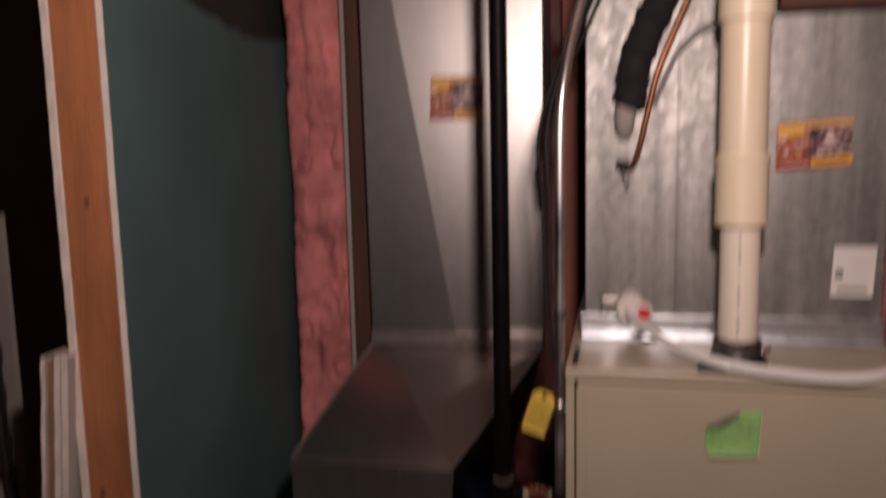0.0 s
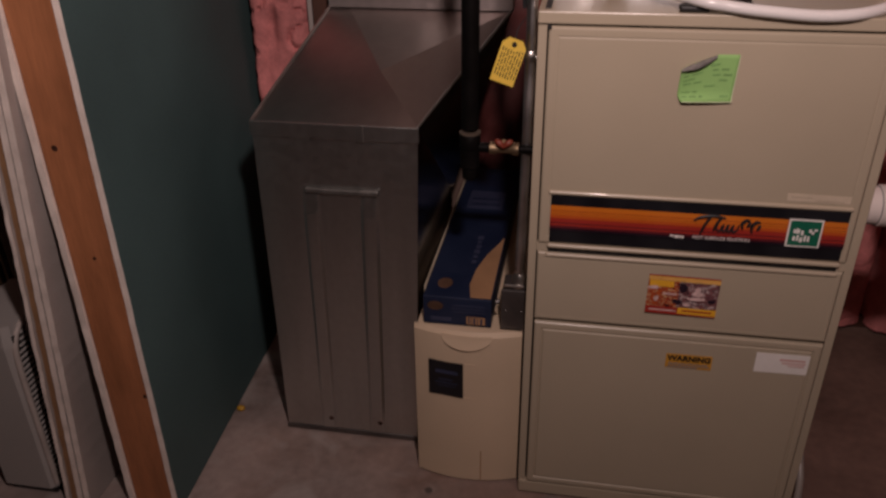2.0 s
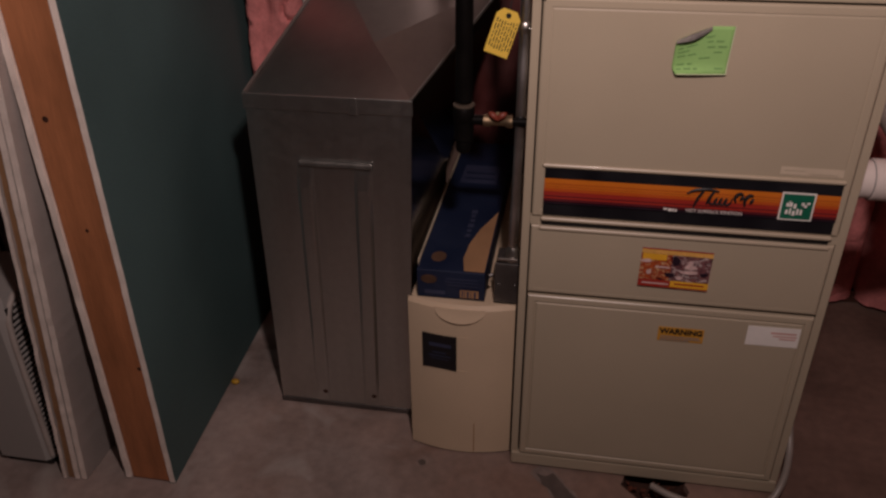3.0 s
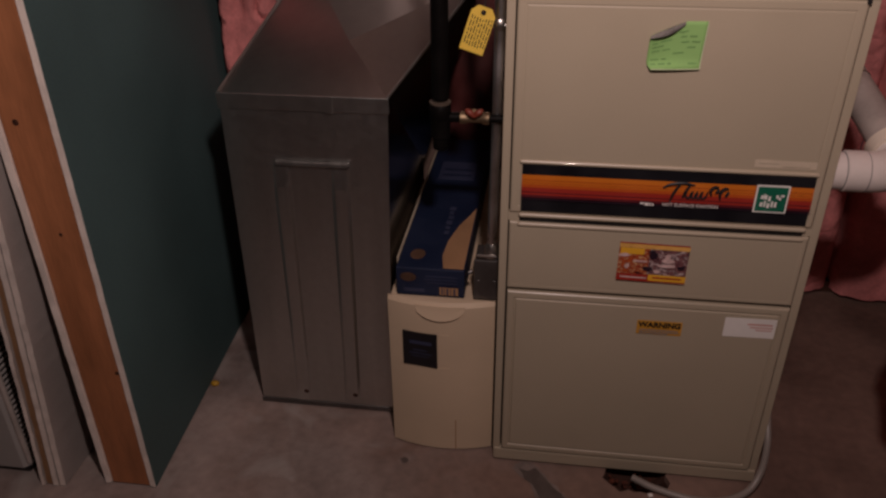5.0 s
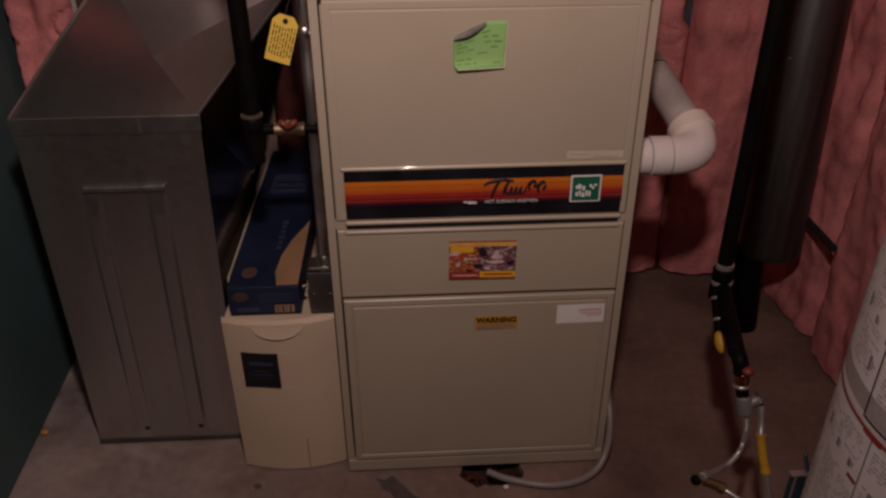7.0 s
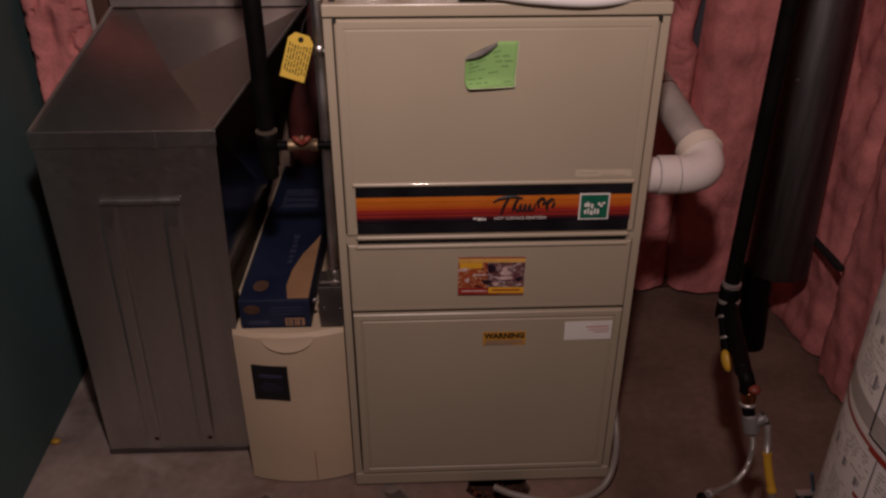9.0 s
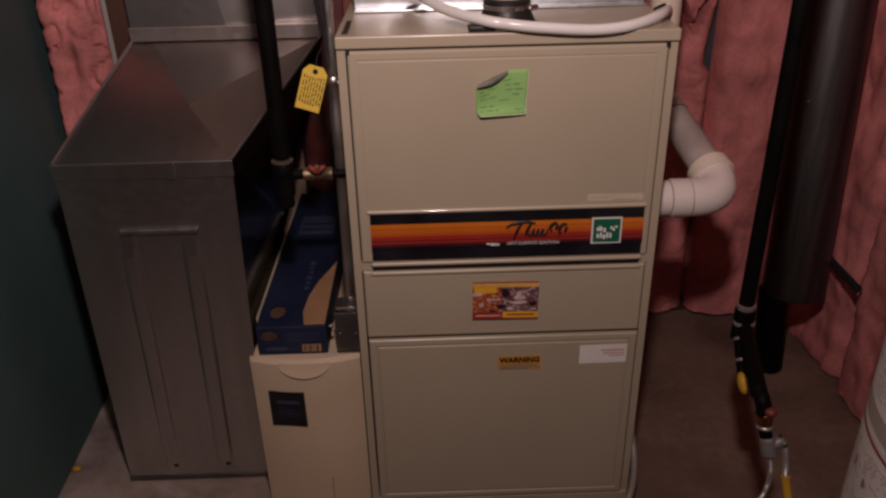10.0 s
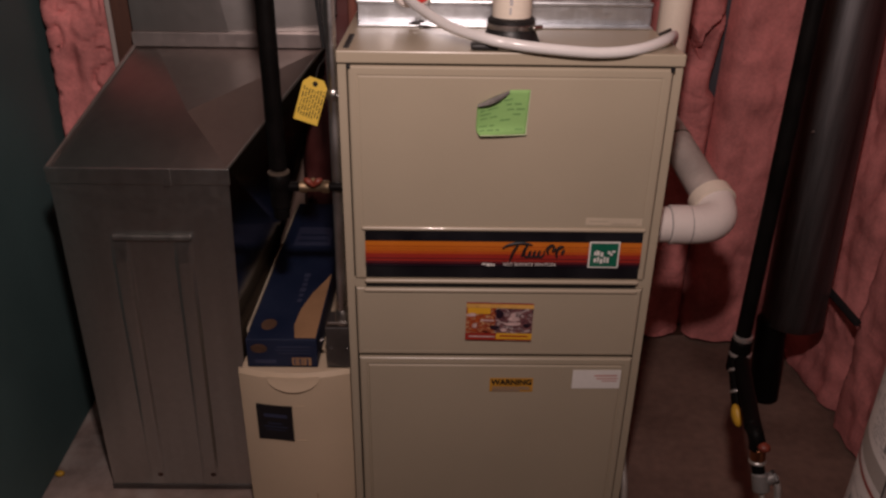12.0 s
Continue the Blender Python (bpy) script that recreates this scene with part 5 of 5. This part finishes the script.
# ---- gas pipe between the return duct and the furnace ----
def build_gas_left():
    x, y = -0.107, 0.021
    gp = thing("gas_pipe", (x, y, 0.69), "black iron gas pipe dropping to a tee and red-handled valve", "pipe")
    part("pipe", rod((x, y, 0.785), (x, y, 2.31), 0.0145, 18), BLACKPIPE, gp)
    part("union", tube([(x, y, z) for z in (0.748, 0.752, 0.774, 0.778)], [0.015, 0.0180, 0.0180, 0.015], 18), BLACKPIPE, gp)
    part("ring", tube([(x, y, z) for z in (0.7768, 0.7772, 0.7797, 0.7801)], [0.0155, 0.0182, 0.0182, 0.015], 18), DOPE, gp, "pale ring of thread compound")
    part("tee", rod((x, y, 0.715), (x, y, 0.754), 0.0165, 18, None, 0, 0.003), BLACKPIPE, gp)
    part("plug", rod((x, y, 0.695), (x, y, 0.717), 0.0135, 16, None, 0, 0.003), BLACKPIPE, gp)
    z = 0.753
    part("nipple", rod((x, y, z), (-0.074, y, z), 0.0085, 16), BLACKPIPE, gp)
    va = part("valve", tube([(q, y, z) for q in (-0.074, -0.0728, -0.063, -0.059, -0.038, -0.034, -0.0250, -0.0238)], [0.008, 0.0105, 0.0105, 0.0080, 0.0080, 0.0108, 0.0108, 0.008], 16), BRASS, gp, "brass gas valve, its tone lowered for shade", True)
    part("valve_stem", rod((-0.049, y, z + 0.004), (-0.049, y - 0.010, z + 0.016), 0.0055, 10), BRASS, va)
    bm = bmesh.new()
    for sx in (-1, 1):
        tube(smooth_path([(-0.049, y - 0.014, z + 0.0070), (-0.049 + sx * 0.006, y - 0.013, z + 0.0130), (-0.049 + sx * 0.0150, y - 0.011, z + 0.0185)], 5), [0.0030, 0.0036, 0.0042, 0.0047, 0.0052, 0.0056, 0.0057, 0.0055, 0.0048, 0.0036, 0.0014], 10, bm)
    part("handle", bm, REDVINYL, va, "red wing handle", True)
    part("nipple", rod((-0.0255, y, z), (-0.001, y, z), 0.0072, 16), BLACKPIPE, gp)


build_gas_left()


# ---- lines in front of the plenum ----
def build_lineset():
    ls = thing("refrigerant_line", (0.11, PL - 0.03, 1.4), "black foam-wrapped refrigerant line with taped end at the plenum", "pipe")
    y = PL - 0.030
    part("foam", tube(smooth_path([(0.092, y + 0.004, 1.402), (0.102, y, 1.43), (0.108, y, 1.48), (0.130, y - 0.006, 1.54), (0.158, y - 0.015, 1.60), (0.195, y - 0.02, 1.68), (0.24, y, 1.80), (0.26, y, 2.31)], 6), [0.012 + 0.016 * min(1, k / 3) + 0.0022 * math.sin(k * 2.3) + 0.0016 * math.sin(k * 5.1) for k in range(43)], 16), FOAM, ls, "ragged black foam sleeve", True)
    part("tape", tube([(0.0925, y + 0.006, 1.408), (0.0915, y + 0.010, 1.385), (0.0905, y + 0.016, 1.365), (0.0905, y + 0.03, 1.352)], [0.018, 0.018, 0.016, 0.010], 14), GREYPAPER, ls, "grey wrap")
    part("copper_line", tube(smooth_path([(0.245, y - 0.02, 1.70), (0.196, y - 0.018, 1.587), (0.149, y - 0.016, 1.472), (0.131, y - 0.012, 1.40), (0.118, y - 0.006, 1.34), (0.106, y, 1.305), (0.089, y + 0.012, 1.302)], 7), 0.0052, 10), COPPER, ls, "", True)
    part("fitting", rod((0.094, y - 0.004, 1.303), (0.083, y + 0.024, 1.303), 0.0085, 10), BLACK, ls)
    part("wire", tube(smooth_path([(0.088, y, 1.298), (0.092, y + 0.01, 1.275), (0.098, y + 0.012, 1.262), (0.098, y + 0.01, 1.285)], 5), 0.0015, 6), GREYINK, ls)
    solid("cable", tube(smooth_path([(0.30, y, 1.60), (0.262, y, 1.553), (0.215, y + 0.004, 1.530), (0.180, y + 0.008, 1.497), (0.158, y + 0.012, 1.45), (0.142, y + 0.02, 1.41)], 7), 0.0042, 8), GREYINK, "grey cable looping in front of the plenum", "cable", smooth=True)
    for k in range(2):
        pts = [(0.16 - 0.02 * k, y - 0.01, 1.80), (0.085 - 0.015 * k, y - 0.012, 1.66), (0.045 - 0.012 * k, y - 0.01, 1.585), (0.010 - 0.010 * k, y - 0.02, 1.505), (-0.022 - 0.006 * k, y - 0.05, 1.452), (-0.034 - 0.004 * k, y - 0.07, 1.38), (-0.034, y - 0.08, 1.30)]
        solid("cable", tube(smooth_path(pts, 6), 0.0034, 8), FOAM, "dark cable sagging from above beside the plenum", "cable", "cables along the conduit", smooth=True)
    bm = box(0.338, 0.70, PL - 0.050, PL - 0.012, 1.553, 1.74, 0.003)
    solid("blocking", bm, DARKWOOD, "dark timber blocking across the plenum front", "timber", kind="structure")


build_lineset()


# ---- right side: gas line, vent duct, water heater ----
def build_gas_right():
    gp = thing("gas_line", (0.70, -0.03, 0.4), "black iron gas line with yellow-handled valve, tee and flexible connectors", "pipe")
    x, y = 0.7005, -0.030
    part("pipe", rod((x, y, 0.50), (x, y, 2.31), 0.0136, 18), BLACKPIPE, gp)
    part("ring", tube([(x, y, z) for z in (0.490, 0.492, 0.499, 0.501)], [0.012, 0.0168, 0.0168, 0.012], 18), FLEX, gp, "bright union ring")
    part("tee", tube([(x, y, z) for z in (0.425, 0.428, 0.488, 0.491)], [0.015, 0.0185, 0.0185, 0.015], 18), BLACKPIPE, gp)
    part("ring", tube([(x, y - 0.002, z) for z in (0.458, 0.460, 0.466, 0.468)], [0.014, 0.0195, 0.0195, 0.014], 18), FLEX, gp, "bright union ring")
    part("valve", rod((x - 0.008, y - 0.006, 0.455), (x - 0.012, y - 0.070, 0.392), 0.0130, 14), BLACKPIPE, gp)
    part("ring", rod((x - 0.0090, y - 0.020, 0.4415), (x - 0.0093, y - 0.024, 0.4375), 0.0142, 14), FLEX, gp, "bright thread ring")
    part("ring", rod((x - 0.0108, y - 0.047, 0.4148), (x - 0.0111, y - 0.051, 0.4108), 0.0142, 14), FLEX, gp, "bright thread ring")
    bm = bmesh.new()
    bmesh.ops.create_uvsphere(bm, u_segments=16, v_segments=10, radius=1.0, matrix=Matrix.Translation((0.6755, -0.122, 0.395)) @ Euler((radians(50), 0, radians(8))).to_matrix().to_4x4() @ Matrix.Diagonal((0.0085, 0.020, 0.011, 1)))
    part("handle", bm, YELLOW, gp, "yellow valve handle", True)
    a, b = Vector((x, y - 0.010, 0.456)), Vector((0.655, -0.226, 0.452))
    part("pipe", rod(a, b, 0.0135, 16), BLACKPIPE, gp)
    part("elbow", tube(smooth_path([b - Vector((-0.004, -0.014, 0)), b + Vector((0, -0.010, -0.001)), b + Vector((0.002, -0.018, -0.012)), b + Vector((0.003, -0.020, -0.024))], 5), 0.0125, 14), BLACKPIPE, gp, "", True)
    bm = bmesh.new()
    bmesh.ops.create_uvsphere(bm, u_segments=14, v_segments=10, radius=0.0098, matrix=Matrix.Translation((0.663, -0.257, 0.440)) @ Matrix.Diagonal((1.0, 1.0, 0.75, 1)))
    part("handle", bm, REDVINYL, gp, "red knob", True)
    part("body", rod((0.659, -0.247, 0.432), (0.661, -0.250, 0.410), 0.0118, 14), COPPER, gp, "small dull copper cock")
    part("ring", rod((0.661, -0.250, 0.410), (0.6615, -0.251, 0.404), 0.0132, 16), FLEX, gp, "bright union ring")
    part("nipple", rod((0.6615, -0.251, 0.404), (0.665, -0.256, 0.388), 0.0100, 16), BLACKPIPE, gp)
    part("tee", rod((0.666, -0.257, 0.390), (0.670, -0.268, 0.360), 0.0128, 16, None, 0, 0.003), DULLZINC, gp, "dull zinc tee")
    part("tee_arm", rod((0.668, -0.262, 0.376), (0.689, -0.262, 0.386), 0.0098, 14, None, 0, 0.003), DULLZINC, gp, "dull zinc tee arm")
    part("ring", rod((0.686, -0.262, 0.384), (0.692, -0.262, 0.387), 0.0112, 6), BOXSTEEL, gp, "dark nut")
    path = smooth_path([(0.670, -0.268, 0.362), (0.673, -0.275, 0.337), (0.666, -0.286, 0.306), (0.646, -0.304, 0.298), (0.622, -0.322, 0.301), (0.583, -0.349, 0.316)], 16)
    part("flex_connector", tube(path, [0.0038 + 0.0007 * (k % 2) for k in range(len(path))], 12), FLEX, gp, "corrugated steel connector", True)
    g = Vector((0.581, -0.350, 0.316))
    part("nut", rod(g + Vector((0.006, 0.004, -0.002)), g + Vector((-0.006, -0.006, 0.003)), 0.0072, 6), FLEX, gp, "bright flare nut")
    part("elbow", rod(g + Vector((-0.002, -0.004, -0.006)), Vector((0.602, -0.362, 0.304)), 0.0080, 12), DULLBRASS, gp, "dull brass elbow")
    part("nut", rod(Vector((0.600, -0.361, 0.3045)), Vector((0.610, -0.366, 0.301)), 0.0092, 6), DULLBRASS, gp, "dull brass nut")
    part("nut", rod(g + Vector((-0.018, -0.004, -0.004)), g + Vector((-0.008, -0.002, -0.008)), 0.0080, 8), BLACKPIPE, gp, "black flare nut")
    part("tube_end", tube(smooth_path([(0.606, -0.366, 0.303), (0.618, -0.376, 0.300), (0.636, -0.390, 0.291), (0.662, -0.408, 0.268)], 6), 0.0040, 10), FLEX, gp, "bright short tube", True)
    path = smooth_path([(0.689, -0.262, 0.386), (0.696, -0.265, 0.365), (0.699, -0.270, 0.340), (0.700, -0.276, 0.320), (0.704, -0.288, 0.290), (0.711, -0.300, 0.258), (0.716, -0.312, 0.224), (0.722, -0.332, 0.180), (0.738, -0.36, 0.145)], 12)
    part("flex_connector", tube(path, [0.0052 + 0.0008 * (k % 2) for k in range(len(path))], 12), FLEX, gp, "corrugated steel connector", True)
    part("sleeve", tube(path[34:60], [0.0070 + 0.0010 * (k in (0, 1, 2, 23, 24, 25)) for k in range(26)], 14), YELLOW, gp, "yellow sleeve", True)


build_gas_right()


def build_vent():
    vd = thing("vent_duct", (1.045, 0.455, 0), "dull dark round vent duct dropping into the corner", "duct")
    x, y = 1.041, 0.452
    part("duct", tube([(x - 0.05 * (z - 0.24), y, z) for z in (0.238, 0.240, 0.262, 0.266, 2.31)], [0.066, 0.0715, 0.0722, 0.0712, 0.0712], 40), FLUE, vd, "", True)
    part("drop", rod((x - 0.024, y + 0.004, 0.003), (x - 0.050, y, 0.245), 0.036, 24, None, 0, 0.004), BLACKPIPE, vd, "black lower pipe on the floor")
    part("screw", rod((x - 0.078, y - 0.047, 0.738), (x - 0.084, y - 0.052, 0.738), 0.003, 8), STEEL, vd)


build_vent()


def build_heater():
    wh = thing("water_heater", (0.95, -0.47, 0), "white enamelled water heater covered with printed labels", "water heater")
    cx, cy, R = 0.950, -0.470, 0.235
    part("tank", tube([(cx, cy, z) for z in (0.02, 0.024, 0.07, 1.10, 1.16, 1.185, 1.19)], [R - 0.01, R, R, R, R - 0.01, R - 0.05, 0.02], 64), HEATER, wh, "", True)
    part("base_ring", tube([(cx, cy, z) for z in (0.002, 0.004, 0.018, 0.022)], [R - 0.02, R - 0.012, R - 0.012, R - 0.02], 48), BLACK, wh)

    def arc(a0, a1, z0, z1, r, bm, mi=0, tilt=0.0, n=14):
        rows = []
        for k in range(n + 1):
            t = k / n
            a = radians(a0 + (a1 - a0) * t)
            rows.append([bm.verts.new((cx + r * math.cos(a), cy + r * math.sin(a), z + tilt * t)) for z in (z0, z1)])
        for p, q in zip(rows, rows[1:]):
            f = bm.faces.new((p[0], q[0], q[1], p[1]))
            f.material_index, f.smooth = mi, True

    rnd = random.Random(11)

    def text(a0, a1, z0, z1, bm, mi, h=0.0026, step=0.0060, fill=0.78):
        """Rows of small unreadable print."""
        z = z0
        while z < z1 - h:
            a = a0
            stop = a1 - (a1 - a0) * rnd.choice((0, 0, 0.15, 0.45))
            while a < stop - 1:
                w = rnd.uniform(0.8, 3.2)
                if rnd.random() < fill:
                    arc(a, min(a + w, stop), z, z + h, R + 0.0013, bm, mi, n=2)
                a += w + 0.6
            z += step

    # angles: 180 faces the furnace, 230 the room
    bm = bmesh.new()
    arc(136, 232, 0.525, 0.90, R + 0.0007, bm, 0, n=30)
    arc(136, 232, 0.536, 0.566, R + 0.0011, bm, 3, n=30)
    arc(136, 232, 0.5175, 0.5225, R + 0.0014, bm, 2, n=30)
    arc(180, 189, 0.514, 0.5225, R + 0.0017, bm, 2, n=6)
    for a0, a1, z0, z1 in ((142, 157, 0.60, 0.72), (150, 159, 0.725, 0.735), (160, 176, 0.580, 0.645), (163, 177, 0.665, 0.77), (142, 158, 0.74, 0.88), (181, 205, 0.545, 0.68), (160, 177, 0.79, 0.88), (170, 200, 0.72, 0.76)):
        text(a0, a1, z0, z1, bm, 1)
    for a, z, h in ((160, 0.655, 0.020), (168, 0.648, 0.012), (172, 0.588, 0.022), (176.5, 0.64, 0.016)):
        arc(a, a + 1.6, z, z + h, R + 0.0016, bm, 4, n=2)
        arc(a + 1.9, a + 2.7, z + h * 0.2, z + h * 0.8, R + 0.0016, bm, 1, n=2)
    part("label", bm, [LABEL, FAINTINK, RED_A, GREYPAPER, GREYINK], wh, "white printed label with grey band and red line")
    bm = bmesh.new()
    arc(136, 184.6, 0.13, 0.509, R + 0.0007, bm, 0, n=26)
    arc(185.0, 262, 0.13, 0.509, R + 0.0007, bm, 0, n=26)
    arc(184.5, 185.1, 0.13, 0.520, R + 0.0014, bm, 4, n=2)
    arc(179.5, 184.3, 0.432, 0.4385, R + 0.0014, bm, 2, n=4)
    for a0, a1, z0, z1 in ((142, 160, 0.28, 0.42), (148, 166, 0.44, 0.50), (163, 175, 0.31, 0.43), (167, 183, 0.465, 0.505), (176, 183.5, 0.32, 0.42), (187, 214, 0.47, 0.505), (187, 205, 0.28, 0.45), (150, 183, 0.14, 0.27), (188, 214, 0.14, 0.27)):
        text(a0, a1, z0, z1, bm, 1)
    for a, z, h in ((169, 0.447, 0.014), (178, 0.446, 0.013), (158, 0.45, 0.018), (190, 0.43, 0.014)):
        arc(a, a + 1.8, z, z + h, R + 0.0016, bm, 4, n=2)
        arc(a + 2.1, a + 3.0, z + h * 0.3, z + h, R + 0.0016, bm, 1, n=2)
    part("label", bm, [LABEL, FAINTINK, RED_A, GREYPAPER, GREYINK], wh, "white instruction label with red bars and a dark divider")
    bm = bmesh.new()
    for a0, a1, z0, z1 in ((178, 178.7, 0.532, 0.70), (178, 225, 0.532, 0.5355), (178, 225, 0.6965, 0.70)):
        arc(a0, a1, z0, z1, R + 0.0022, bm, 0, n=14)
    part("outline", bm, INK, wh, "black outlined box on the label")
    br = thing("bracket", (0.77, -0.30, 0.0), "bent zinc steel bracket beside the water heater", "bracket")
    part("plate", box(0.752, 0.786, -0.303, -0.299, 0.150, 0.257, 0.0010), BLUESTEEL, br)
    part("lip", box(0.752, 0.798, -0.306, -0.294, 0.255, 0.259, 0.0010), FLEX, br, "folded bright lip")
    part("edge", box(0.758, 0.762, -0.3055, -0.3035, 0.150, 0.2545, 0.0006), FLEX, br, "bright folded edge")
    part("leg", box(0.756, 0.764, -0.303, -0.292, 0.002, 0.152, 0.0008), BLUESTEEL, br)
    part("arm", rod((0.781, -0.300, 0.255), (0.767, -0.300, 0.302), 0.0035, 10), BLUESTEEL, br)


build_heater()


# ---- left of the partition ----
def build_left():
    zt = 1.026
    def leaning(x0, x1, tx0, y0, y1, z1, m, name, label):
        bm = bmesh.new()
        w, n, rows = x1 - x0, 60, []
        for j in range(n + 1):
            t = j / n
            z, x = 0.003 + (z1 - 0.003) * t, x0 + (tx0 - x0) * t
            w0, w1 = (noise.noise(Vector((x0 * 300, z * 40, q))) for q in (1.0, 8.0))
            end = 0.004 * w1 if j == n else 0.0
            sec = [(x + 0.0012 * w0, y0 + 0.0020 * w1), (x + w + 0.0012 * w1, y0 + 0.0020 * w0), (x + w, y1), (x, y1)]
            rows.append([bm.verts.new((p, q, z + end)) for p, q in sec])
        for p, q in zip(rows, rows[1:]):
            for k in range(4):
                f = bm.faces.new((p[k], p[(k + 1) % 4], q[(k + 1) % 4], q[k]))
                f.material_index = 0 if k in (1, 3) else 1
        for r in (rows[0], rows[-1]):
            bm.faces.new(r).material_index = 1
        return solid(name, bm, m, label, "board", "boards leaning on the partition")
    leaning(-0.9115, -0.9035, -0.8185, -0.196, 0.55, zt - 0.004, [GREYPAPER, GYPSUM], "drywall_sheet", "gypsum board offcut leaning on the partition")
    leaning(-0.9025, -0.8885, -0.8095, -0.190, 0.50, zt - 0.012, [BROWNCARD, BROWNCARD], "hardboard_sheet", "brown hardboard sheet leaning between gypsum boards")
    leaning(-0.8865, -0.8750, -0.7955, -0.194, 0.55, zt, [GREYPAPER, GYPSUM], "drywall_sheet", "gypsum board offcut leaning on the partition")
    leaning(-0.8730, -0.8610, -0.7832, -0.192, 0.55, zt, [GREYPAPER, GYPSUM], "drywall_sheet", "gypsum board offcut leaning on the partition")
    # grey appliance with slotted side
    ap = thing("air_purifier", (-1.01, -0.08, 0), "pale grey plastic air purifier with a slotted side grille", "appliance")
    bm = bmesh.new()
    plan = [(-1.065, -0.172), (-0.962, -0.172), (-0.950, -0.160), (-0.950, -0.070), (-1.040, 0.020), (-1.065, 0.020)]
    lo = [bm.verts.new((x, y, 0.020)) for x, y in plan]
    mid = [bm.verts.new((x, y, 0.375 if y < -0.15 else 0.405)) for x, y in plan]
    hi = [bm.verts.new((x * 0.97 - 0.0305, y * 0.90 - 0.010, 0.418)) for x, y in plan]
    bm.faces.new(lo)
    bm.faces.new(hi)
    for k in range(6):
        n = (k + 1) % 6
        bm.faces.new((lo[k], lo[n], mid[n], mid[k]))
        bm.faces.new((mid[k], mid[n], hi[n], hi[k]))
    body = part("body", bm, GREYPLASTIC, ap)
    rim = smooth_path([(-0.951, -0.162, 0.03), (-0.951, -0.162, 0.20), (-0.951, -0.160, 0.34), (-0.951, -0.150, 0.385), (-0.951, -0.125, 0.408), (-0.951, -0.095, 0.412), (-0.952, -0.076, 0.39), (-0.952, -0.074, 0.2), (-0.952, -0.074, 0.03)], 6)
    part("grille_rim", tube(rim, 0.0062, 10), PVC_DIRTY, body, "pale rounded rim", True)
    part("grille_back", box(-0.9515, -0.9485, -0.158, -0.078, 0.03, 0.395), BLACK, body, "dark slots")
    for k in range(30):
        z = 0.036 + k * 0.0122
        part("slat", box(-0.950, -0.9455, -0.158 + max(0, z - 0.34) * 0.4, -0.078, z, z + 0.0052, 0.001, seg=1), GREYPLASTIC, body)
    part("rib", box(-0.9485, -0.9435, -0.122, -0.117, 0.03, 0.405), GREYPLASTIC, body)
    part("foot", box(-1.060, -0.955, -0.165, 0.015, 0.002, 0.0195, 0.004), BLACK, ap, "black base")
    # a grey board and dark clutter deeper in
    solid("drywall_sheet", box(-1.50, -1.139, 0.100, 0.113, 0.003, 1.226), GREYPAPER, "grey gypsum board standing in the shadow behind the purifier", "board", "boards leaning on the partition")
    for k in range(2):
        solid("cable", tube(smooth_path([(-1.185 + 0.02 * k, 0.088, 0.95), (-1.180 + 0.02 * k, 0.085, 0.75), (-1.155 + 0.02 * k, 0.080, 0.5), (-1.148 + 0.02 * k, 0.078, 0.33)], 5), 0.005, 8), BLACK, "black cable hanging in front of a grey board", "cable", smooth=True)
    cr = thing("carton", (-1.25, 0.03, 0), "yellow-brown carton on a folded grey sheet behind the purifier", "box")
    part("carton_body", box(-1.42, -1.080, -0.030, 0.090, 0.003, 0.285, 0.004), BOXSTEEL, cr)
    part("lid", box(-1.42, -1.095, -0.034, 0.094, 0.286, 0.312, 0.006), LIDCARD, cr, "faded yellow-brown lid")
    # dark cloth over the top of the grey board
    bm = bmesh.new()
    rows = []
    for j in range(25):
        z = 0.66 + 0.30 * j / 24
        row = []
        for i in range(31):
            x = -1.40 + 0.24 * i / 30
            q = Vector((x * 14, z * 22, 2.0))
            edge = min(1.0, i / 5, (30 - i) / 5, j / 4, (24 - j) / 4)
            row.append(bm.verts.new((x + 0.012 * noise.noise(q + Vector((7, 0, 0))), 0.094 - 0.030 * edge * (0.7 + 0.8 * noise.noise(q * 0.6) + 0.5 * noise.noise(q * 1.4)), z + 0.02 * noise.noise(Vector((x * 9, 4, 0))))))
        rows.append(row)
    for p, q in zip(rows, rows[1:]):
        for i in range(30):
            bm.faces.new((p[i], p[i + 1], q[i + 1], q[i]))
    ob = solid("cloth", bm, CLOTH, "dark brown crumpled cloth hanging on the grey board", "cloth", smooth=True)
    ob.modifiers.new("thick", "SOLIDIFY").thickness = 0.003
    bm = bmesh.new()
    bmesh.ops.create_icosphere(bm, subdivisions=2, radius=0.009, matrix=Matrix.Translation((-0.679, 0.152, 0.0065)) @ Matrix.Diagonal((1.2, 0.9, 0.75, 1)))
    solid("foam_crumb", bm, YELLOW, "small yellow crumb on the floor by the green board", "debris", smooth=True)


build_left()
